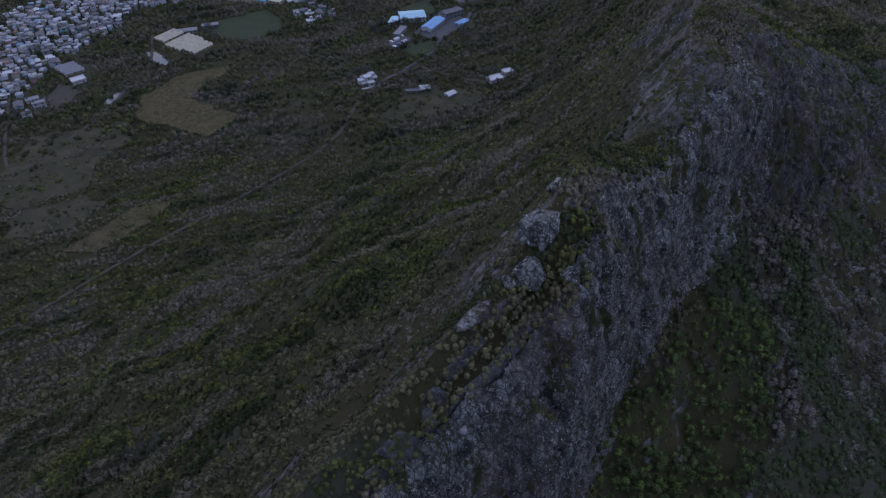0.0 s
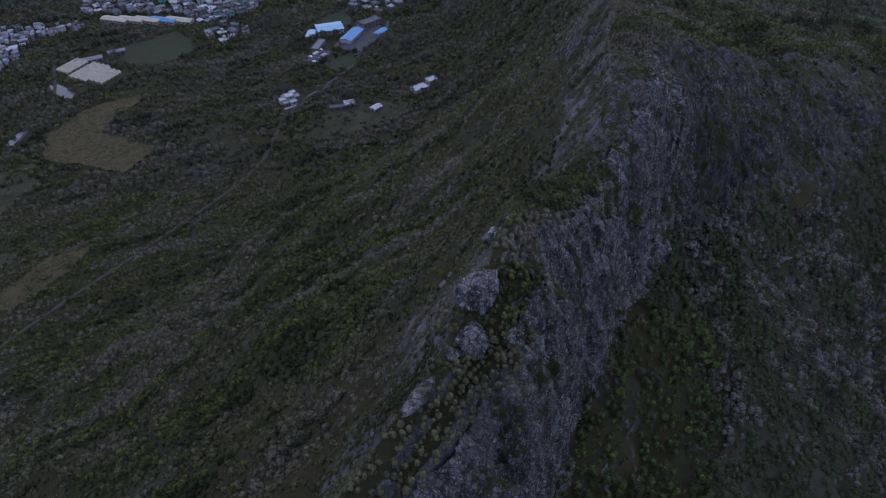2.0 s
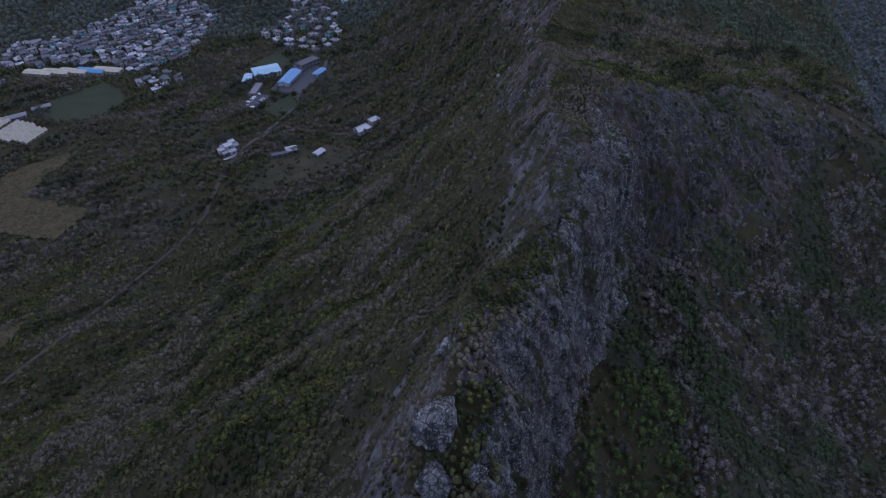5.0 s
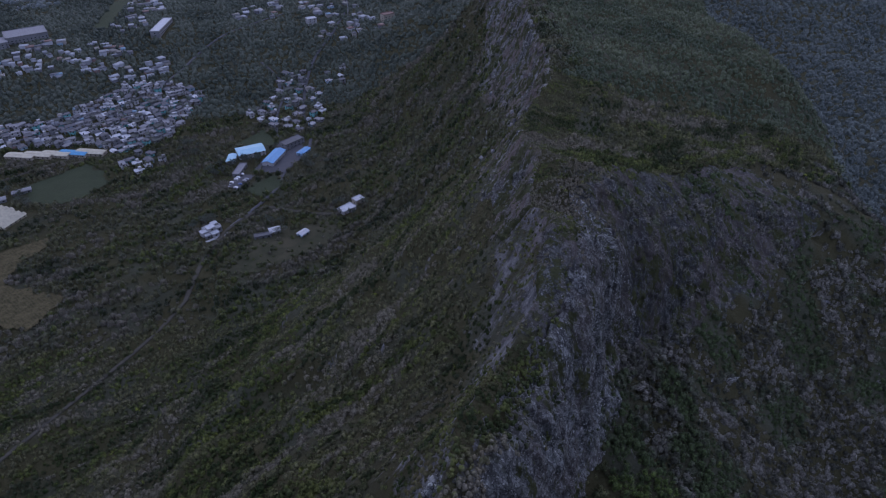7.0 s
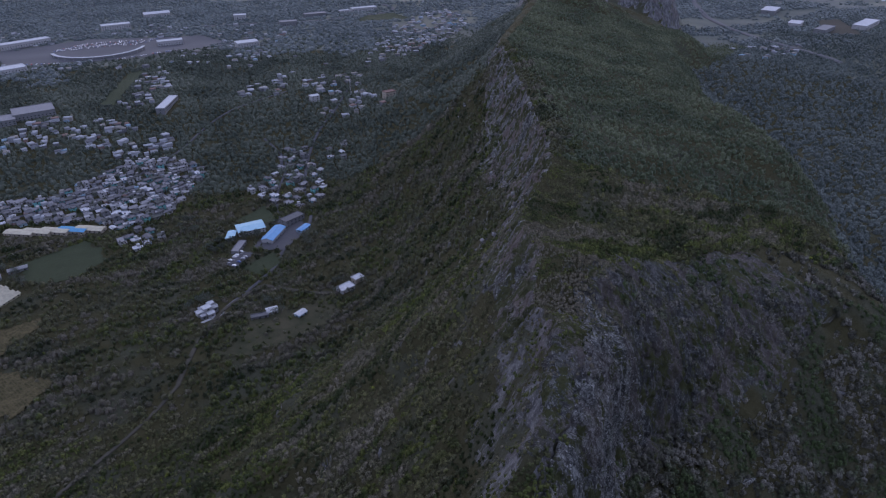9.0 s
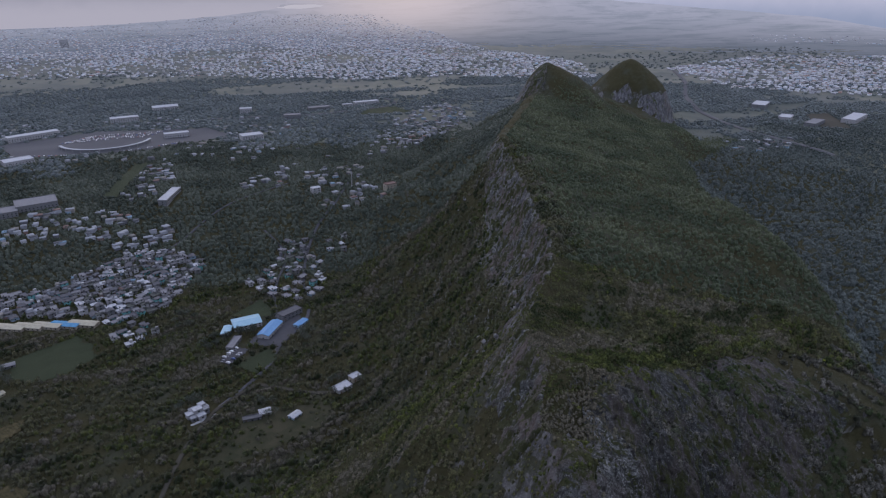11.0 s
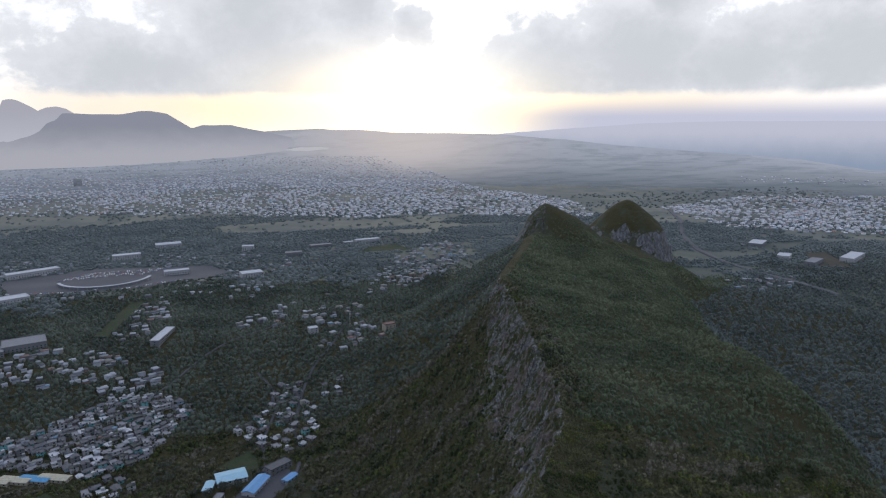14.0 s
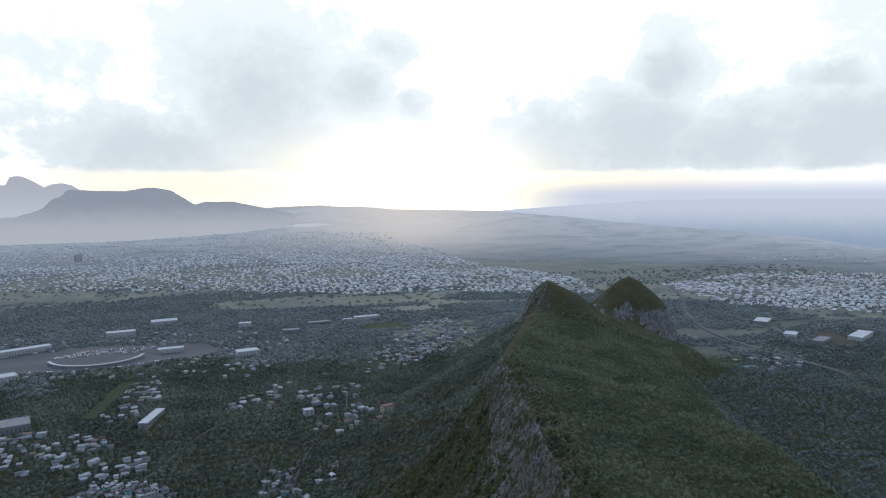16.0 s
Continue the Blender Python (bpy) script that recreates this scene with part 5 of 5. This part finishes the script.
sx_, sy_ = scatter(110, 900, 330, 1420, 3.8, lambda x, y: not_cliff(x, y, 1.6) * (along(x, y, CREST)[0] > 8) * (along(x, y, CREST)[0] < 262) * ((y > 420) | (x > 420)) * (0.9 - 0.8 * smooth(y, 1110, 1160)))
wood("shoulder_woodland", sx_, sy_, (1.2 + 3.0 * rng.random(sx_.size) ** 1.8) * (1 - 0.65 * smooth(sy_, 1080, 1150)), TINY, SHOULDER_LEAVES, "low dark green woodland on the broad mountain shoulder", 0.25, True, 0.9)
tx_, ty_ = scatter(-560, 420, 780, 1450, 5.0, lambda x, y: (0.75 + 0.25 * patches(x, y, 70, 62)) * (along(x, y, CREST)[0] < -10) * (1 - 0.85 * smooth(y + 260 * fbm(x / 120, y / 120, 3, 64), 1150, 1430)))
wood("village_woodland", tx_, ty_, 2.2 + 3.4 * rng.random(tx_.size) ** 1.6, TINY, TREES, "dark trees between the houses of the village", 0.2, True, 0.9)
vx_, vy_ = scatter(420, 1300, 60, 1300, 7.0, lambda x, y: 0.95 * ((along(x, y, CREST)[0] > 255) | (along(x, y, EDGE)[0] > 0)))
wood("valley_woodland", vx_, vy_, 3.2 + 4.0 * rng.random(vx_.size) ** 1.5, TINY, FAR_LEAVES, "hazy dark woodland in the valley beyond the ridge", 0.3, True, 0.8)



# ---- loose and broken rock on the cliffs ----
def rock_kit(seed, points=11):
    r = random.Random(seed)
    bm = bmesh.new()
    for _ in range(points):
        v = Vector((r.gauss(0, 1), r.gauss(0, 1), r.gauss(0, 1))).normalized()
        bm.verts.new(v * r.uniform(0.75, 1.15))
    got = bmesh.ops.convex_hull(bm, input=bm.verts)
    bmesh.ops.delete(bm, geom=[g for g in got["geom_interior"] if isinstance(g, bmesh.types.BMVert)], context="VERTS")
    bmesh.ops.triangulate(bm, faces=bm.faces)
    bm.verts.index_update()
    v = np.array([p.co for p in bm.verts])
    f = np.array([[q.index for q in t.verts] for t in bm.faces])
    bm.free()
    return v, f


ROCKS = [rock_kit(300 + k) for k in range(8)]


def rubble(name, x0, x1, y0, y1, gap, steep, big, label, tallness):
    gx, gy = np.meshgrid(np.arange(x0, x1, gap), np.arange(y0, y1, gap))
    x, y = gx.ravel() + rng.uniform(-0.5, 0.5, gx.size) * gap, gy.ravel() + rng.uniform(-0.5, 0.5, gx.size) * gap
    s = slope_at(x, y)
    ok = (s > steep) & (rng.random(x.size) < 0.35 + 0.65 * patches(x, y, 12, 77))
    x, y = x[ok], y[ok]
    z = ground(x, y)
    vs, fs, base = [], [], 0
    pick = rng.integers(0, len(ROCKS), x.size)
    size = big * rng.uniform(0.25, 1.0, x.size) ** 1.6
    for k, (kv, kf) in enumerate(ROCKS):
        i = np.nonzero(pick == k)[0]
        n = len(i)
        a = rng.uniform(0, 2 * math.pi, n)
        c, q = np.cos(a)[:, None], np.sin(a)[:, None]
        r = size[i][:, None]
        px = (kv[None, :, 0] * c - kv[None, :, 1] * q) * r + x[i][:, None]
        py = (kv[None, :, 0] * q + kv[None, :, 1] * c) * r + y[i][:, None]
        pz = kv[None, :, 2] * r * rng.uniform(0.8, tallness, (n, 1)) + z[i][:, None]
        vs.append(np.stack([px, py, pz], -1).reshape(-1, 3))
        fs.append((kf[None] + (np.arange(n) * len(kv))[:, None, None] + base).reshape(-1, 3))
        base += n * len(kv)
    return tagged(mesh_of(name, np.concatenate(vs), np.concatenate(fs), STONE, flat=True), label, "rock", kind="stuff")


rubble("cliff_rock", -10, 300, 45, 230, 4.5, 2.0, 1.2, "broken grey basalt blocks on the cliff face", 2.6)
rubble("crag_rock", 120, 330, 420, 800, 5.0, 1.3, 2.6, "broken brownish rock on the far ridge face", 2.2)


def cells(p, size, seed):
    """A random value for each of the jittered blocks that fill space."""
    q = p / np.array(size)
    base = np.floor(q).astype(np.int64)
    best, val = np.full(len(p), 1e9), np.zeros(len(p))
    for dx in (-1, 0, 1):
        for dy in (-1, 0, 1):
            for dz in (-1, 0, 1):
                c = base + np.array((dx, dy, dz))
                h = (c[:, 0] * 73856093 ^ c[:, 1] * 19349663 ^ c[:, 2] * 83492791 ^ seed * 2654435761) & 0x7FFFFFFF
                h = ((h ^ (h >> 13)) * 1274126177) & 0x7FFFFFFF
                j = np.stack([(h >> 3) & 255, (h >> 11) & 255, (h >> 19) & 255], -1) / 255.0
                d = ((q - c - j) ** 2).sum(1)
                hit = d < best
                best, val = np.where(hit, d, best), np.where(hit, ((h >> 5) & 1023) / 1023.0, val)
    return val


def cliff_skin(name, line, top, foot, step, rows, label, mat, big=1.0, swing=0.0):
    """The broken rock face along a line on the plan: blocks and ledges standing out of the slope."""
    c = np.array([(p.x, p.y) for p in spread(line, step)])
    t = np.gradient(c, axis=0)
    for _ in range(12):
        t = (np.roll(t, 1, 0) + t + np.roll(t, -1, 0)) / 3
    t /= np.linalg.norm(t, axis=1)[:, None]
    side = np.stack([t[:, 1], -t[:, 0]], -1)
    k = np.linspace(0, 1, len(c))
    lo = np.interp(k, np.linspace(0, 1, len(top)), top) + (3 if swing else 7) * fbm(c[:, 0] / 24, c[:, 1] / 24, 2, 41)
    hi = np.interp(k, np.linspace(0, 1, len(foot)), foot) + (5 if swing else 9) * fbm(c[:, 0] / 20, c[:, 1] / 20, 2, 42)
    if swing:
        mid = c + side * swing
        shift = sway(mid[:, 0], mid[:, 1])
        lo, hi = lo - shift, hi - shift
    e = lo[:, None] + (hi - lo)[:, None] * np.linspace(0, 1, 90)[None]
    x, y = c[:, 0, None] + side[:, 0, None] * e, c[:, 1, None] + side[:, 1, None] * e
    z = ground(x, y)
    run = np.concatenate([np.zeros((len(c), 1)), np.cumsum(np.hypot(np.diff(e, axis=1), np.diff(z, axis=1)), 1)], 1)
    f = np.linspace(0, 1, rows)
    ee = np.stack([np.interp(f * r[-1], r, e_) for r, e_ in zip(run, e)])
    zz = np.stack([np.interp(f * r[-1], r, zz_) for r, zz_ in zip(run, z)])
    p = np.stack([c[:, 0, None] + side[:, 0, None] * ee, c[:, 1, None] + side[:, 1, None] * ee, zz], -1)
    n = np.cross(np.gradient(p, axis=0), np.gradient(p, axis=1))
    n /= np.linalg.norm(n, axis=2)[:, :, None] + 1e-9
    n = np.where(n[:, :, 2:] < 0, -n, n)
    flat = p.reshape(-1, 3)
    warp = flat + 0.8 * np.stack([fbm(flat[:, 0] / 3, flat[:, 2] / 3, 2, 5), fbm(flat[:, 1] / 3, flat[:, 2] / 3, 2, 6), fbm(flat[:, 0] / 3, flat[:, 1] / 3, 2, 7)], -1)
    d = big * (1.9 * cells(warp, (4.5, 4.5, 8.0), 1) + 1.2 * cells(warp, (2.0, 2.0, 3.4), 2) + 0.6 * cells(warp, (0.9, 0.9, 1.5), 3) - 1.2)
    d = d.reshape(p.shape[:2])
    k, m = np.linspace(0, 1, len(c))[:, None], f[None]
    edge = smooth(k, 0, 0.03) * (1 - smooth(k, 0.97, 1)) * smooth(m, 0, 0.07) * (1 - smooth(m, 0.92, 1))
    steep = np.clip((0.95 - n[:, :, 2]) / 0.45, 0.4, 1)
    p = p + n * (d * edge * steep - 1.6 * (1 - edge))[:, :, None]
    idx = np.arange(p.shape[0] * p.shape[1]).reshape(p.shape[:2])
    quads = np.stack([idx[:-1, :-1], idx[:-1, 1:], idx[1:, 1:], idx[1:, :-1]], -1).reshape(-1, 4)
    return tagged(mesh_of(name, p.reshape(-1, 3), quads, mat), label, "cliff", kind="structure")


cliff_skin("cliff", EDGE[1:10], (-1, -1, -1, -1, -1, 0, 0), (16, 17, 17, 19, 19, 20, 26, 44), 0.75, 110, "grey fractured basalt cliff below the ridge crest", CLIFF, 1.0, 8.0)
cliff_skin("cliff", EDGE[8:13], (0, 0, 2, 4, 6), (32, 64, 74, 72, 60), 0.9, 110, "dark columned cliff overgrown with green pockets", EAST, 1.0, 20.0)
cliff_skin("crag", [(66, 174), (80, 188), (95, 219), (98, 240)], (-4, -4, -3, -2), (3, 6, 7, 4), 0.7, 40, "bare grey rock along the crest", CREST_ROCK, 0.8)
cliff_skin("crag", [(97, 240), (101, 252), (112, 274), (114, 300), (121, 326)][::-1], (-2, -2, -2, -2), (8, 20, 22, 12), 0.9, 50, "dark rocky crag on the ridge", CRAG)
cliff_skin("crag", [(160, 388), (172, 405), (196, 460), (217, 540), (237, 625), (256, 715), (275, 800)][::-1], (-1, -1, -1, -1), (8, 22, 34, 44, 40, 30, 14), 1.5, 60, "brownish broken rock face below the far ridge", CRAG, 1.5)


PEAK_ROCK = material("summit_rock", lambda g: cliff_paint(g, 0.46, 0.6, 0.9, 0.6), 0.9, 0.15, cliff_bump, haze_sheen=0.1)


def summit_face(x, y, r, a0, a1, deep):
    """A rocky flank round a summit, from one bearing to another."""
    line = [(x + r * math.cos(radians(a)), y + r * math.sin(radians(a))) for a in np.linspace(a0, a1, 7)]
    return cliff_skin("crag", line, (0, 0, 0), deep, 1.6, 60, "grey rocky flank of a summit streaked with scrub", PEAK_ROCK, 1.6)


summit_face(498, 1185, 4, 150, 290, (40, 58, 56, 40))


BOULDER = material("cracked_boulder_rock", lambda g: cliff_paint(g, 0.62, 0.4, 1.5), 0.92, 0.15, cliff_bump)


def boulder(x, y, sx, sy, sz, turn, seed, label, lift=0.0, tip=0):
    bm = bmesh.new()
    bmesh.ops.create_icosphere(bm, subdivisions=4, radius=1.0)
    off = Vector((seed * 3.1, seed * 1.7, 0))
    for v in bm.verts:
        n = v.co.copy()
        v.co *= 1 + 0.5 * noise.noise(n * 1.1 + off) + 0.2 * noise.noise(n * 3.5 + off) + 0.05 * noise.noise(n * 9 + off)
        for axis in (Vector((0.8, 0.3, 0.5)), Vector((-0.5, 0.7, 0.4)), Vector((0.1, -0.9, 0.4))):
            d = v.co.dot(axis.normalized()) - 0.62
            if d > 0:
                v.co -= axis.normalized() * d * 0.35
        v.co = Vector((v.co.x * sx, v.co.y * sy, v.co.z * sz))
    me = bpy.data.meshes.new("boulder")
    bm.to_mesh(me)
    bm.free()
    me.materials.append(BOULDER)
    ob = new("boulder", me)
    ob.matrix_basis = pose(x, y, height(x, y) + lift, tip, 0, turn)
    return tagged(ob, label, "boulder")


boulder(20.5, 100.5, 3.7, 5.6, 3.4, -30, 1, "large rounded pale grey boulder on the ridge crest", 0.3)
boulder(17.5, 91.5, 3.2, 4.0, 2.6, 10, 2, "cracked grey rock below the large crest boulder", -0.4)
boulder(13.5, 88.5, 1.3, 1.7, 1.2, 40, 3, "small grey rock on the crest path", 0.2)
boulder(7, 81, 1.4, 5.6, 0.9, -40, 4, "long flat grey rock slab along the crest", 0.2)
boulder(26, 92, 1.6, 2.0, 1.5, 60, 5, "pale grey rock at the cliff top", -0.2)
boulder(204, 227, 4.2, 1.4, 1.3, 10, 8, "pale rock ledge in the dry woodland", 1.0)
boulder(28, 122, 2.0, 3.4, 1.6, -30, 6, "brown weathered rock on the crest", 0.4)

fx_, fy_ = scatter(-1400, 2200, 1080, 2500, 10.0, lambda x, y: (np.hypot(x, y) + 300 * fbm(x / 120, y / 120, 3, 65) > 1330) * (0.04 + 0.94 * smooth(fbm(x / 420, y / 110, 4, 63), -0.30, -0.14)) * (1 - 0.9 * smooth(np.hypot(x, y), 2080, 2300)) * (ground(x, y) < plain(x, y) + 8))
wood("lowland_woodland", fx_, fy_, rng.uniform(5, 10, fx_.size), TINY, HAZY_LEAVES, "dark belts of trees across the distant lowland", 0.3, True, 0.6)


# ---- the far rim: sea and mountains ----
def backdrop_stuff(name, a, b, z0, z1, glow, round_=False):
    """Far distance: painted haze, a colour that pales towards its foot and glows itself."""
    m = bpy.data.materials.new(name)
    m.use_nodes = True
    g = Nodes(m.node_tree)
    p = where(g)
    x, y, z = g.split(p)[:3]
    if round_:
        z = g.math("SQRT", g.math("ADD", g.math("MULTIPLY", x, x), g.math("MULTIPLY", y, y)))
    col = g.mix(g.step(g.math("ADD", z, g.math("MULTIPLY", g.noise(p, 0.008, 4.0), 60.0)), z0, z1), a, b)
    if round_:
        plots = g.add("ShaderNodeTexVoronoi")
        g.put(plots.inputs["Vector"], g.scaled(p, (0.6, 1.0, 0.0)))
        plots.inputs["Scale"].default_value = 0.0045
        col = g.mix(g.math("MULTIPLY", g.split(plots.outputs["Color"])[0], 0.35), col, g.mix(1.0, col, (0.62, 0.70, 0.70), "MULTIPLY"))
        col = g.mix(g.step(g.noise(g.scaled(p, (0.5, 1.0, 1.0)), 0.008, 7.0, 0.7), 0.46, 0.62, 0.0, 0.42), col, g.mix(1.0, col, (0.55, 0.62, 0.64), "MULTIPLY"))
        # Sunset glow painted into the emission around the sun's bearing.
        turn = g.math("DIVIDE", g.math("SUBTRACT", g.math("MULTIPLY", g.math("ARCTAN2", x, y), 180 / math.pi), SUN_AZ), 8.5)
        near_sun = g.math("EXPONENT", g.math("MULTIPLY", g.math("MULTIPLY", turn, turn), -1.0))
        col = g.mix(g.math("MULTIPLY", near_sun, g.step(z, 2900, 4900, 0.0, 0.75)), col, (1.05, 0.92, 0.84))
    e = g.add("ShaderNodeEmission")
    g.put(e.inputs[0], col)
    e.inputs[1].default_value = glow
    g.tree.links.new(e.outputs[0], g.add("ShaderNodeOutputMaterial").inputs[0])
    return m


def far_range(name, profile, r, depth, mat, label, foot=-10.0):
    """A far range: skyline heights over azimuth, sloping forward to its foot."""
    az = np.linspace(profile[0][0], profile[-1][0], 160)
    top = np.interp(az, [p[0] for p in profile], [p[1] for p in profile]) + 3.0 * fbm(az * 1.5, az * 0 + r, 4, 90)
    rows = []
    for k in range(9):
        t = k / 8
        rr = r - depth * (1 - t)
        zz = foot + (top - foot) * t ** 0.75 + (6 * fbm(az * 2, az * 0 + k, 3, 91) if 0 < k < 8 else 0)
        rows.append(np.stack([CX + rr * np.sin(np.radians(az)), CY + rr * np.cos(np.radians(az)), zz], -1))
    rows.append(rows[-1] + np.array([0, 30.0, -60.0]))
    v = np.concatenate(rows)
    n = len(az)
    idx = np.arange(len(v)).reshape(-1, n)
    quads = np.stack([idx[:-1, :-1], idx[:-1, 1:], idx[1:, 1:], idx[1:, :-1]], -1).reshape(-1, 4)
    return tagged(mesh_of(name, v, quads, mat), label, "backdrop", kind="structure")


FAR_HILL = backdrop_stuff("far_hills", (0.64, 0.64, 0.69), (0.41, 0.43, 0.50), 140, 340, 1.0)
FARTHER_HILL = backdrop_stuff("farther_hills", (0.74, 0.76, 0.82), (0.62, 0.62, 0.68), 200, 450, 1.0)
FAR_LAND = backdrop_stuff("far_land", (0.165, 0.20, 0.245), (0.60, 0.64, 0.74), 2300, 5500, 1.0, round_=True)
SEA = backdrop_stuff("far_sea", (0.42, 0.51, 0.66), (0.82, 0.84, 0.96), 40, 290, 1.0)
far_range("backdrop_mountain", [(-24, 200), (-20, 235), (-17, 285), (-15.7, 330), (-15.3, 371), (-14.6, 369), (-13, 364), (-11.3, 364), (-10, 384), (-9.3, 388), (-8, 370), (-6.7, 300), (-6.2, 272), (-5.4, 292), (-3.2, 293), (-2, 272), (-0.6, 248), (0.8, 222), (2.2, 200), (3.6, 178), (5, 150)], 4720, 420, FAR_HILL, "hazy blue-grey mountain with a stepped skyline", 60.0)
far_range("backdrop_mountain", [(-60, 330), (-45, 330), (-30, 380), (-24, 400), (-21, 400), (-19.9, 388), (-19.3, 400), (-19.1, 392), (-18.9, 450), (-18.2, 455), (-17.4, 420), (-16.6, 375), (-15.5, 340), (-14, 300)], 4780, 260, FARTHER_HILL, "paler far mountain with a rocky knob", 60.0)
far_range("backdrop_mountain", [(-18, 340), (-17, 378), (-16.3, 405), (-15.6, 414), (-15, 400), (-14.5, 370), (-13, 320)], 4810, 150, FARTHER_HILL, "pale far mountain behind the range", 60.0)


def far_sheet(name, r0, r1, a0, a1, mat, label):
    """A glowing sheet added just over the ground: the farthest lowland with painted haze."""
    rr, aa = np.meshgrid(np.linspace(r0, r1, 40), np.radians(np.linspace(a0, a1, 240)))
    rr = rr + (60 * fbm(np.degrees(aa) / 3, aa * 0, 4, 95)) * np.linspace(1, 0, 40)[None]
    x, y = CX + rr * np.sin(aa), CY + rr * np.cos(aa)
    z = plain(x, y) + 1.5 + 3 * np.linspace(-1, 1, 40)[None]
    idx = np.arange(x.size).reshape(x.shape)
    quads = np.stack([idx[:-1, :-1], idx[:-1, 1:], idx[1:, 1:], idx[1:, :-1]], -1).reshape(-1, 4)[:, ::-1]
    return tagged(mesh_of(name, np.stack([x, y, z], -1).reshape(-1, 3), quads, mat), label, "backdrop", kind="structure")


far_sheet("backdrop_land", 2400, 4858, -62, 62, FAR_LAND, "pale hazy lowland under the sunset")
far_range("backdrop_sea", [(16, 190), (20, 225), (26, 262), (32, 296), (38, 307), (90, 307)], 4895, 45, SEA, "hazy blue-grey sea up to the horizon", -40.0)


def far_lake(az, r, wide, deep):
    """A pale lake on the far lowland: a flat sheet with an uneven shore."""
    a = np.linspace(0, 2 * math.pi, 72, endpoint=False)
    q = 1 + 0.25 * fbm(np.cos(a) * 2, np.sin(a) * 2, 3, 97)
    t = radians(az)
    x = CX + r * math.sin(t) + q * (wide * np.cos(a) * math.cos(t) + deep * np.sin(a) * math.sin(t))
    y = CY + r * math.cos(t) + q * (-wide * np.cos(a) * math.sin(t) + deep * np.sin(a) * math.cos(t))
    x, y = np.append(x, x.mean()), np.append(y, y.mean())
    i = np.arange(72)
    tris = np.stack([i, (i + 1) % 72, np.full(72, 72)], -1)
    return tagged(mesh_of("backdrop_lake", np.stack([x, y, plain(x, y) + 9], -1), tris, LAKE), "pale far lake shining under the sunset", "backdrop", kind="structure")


# The lake's shine is painted as emission.
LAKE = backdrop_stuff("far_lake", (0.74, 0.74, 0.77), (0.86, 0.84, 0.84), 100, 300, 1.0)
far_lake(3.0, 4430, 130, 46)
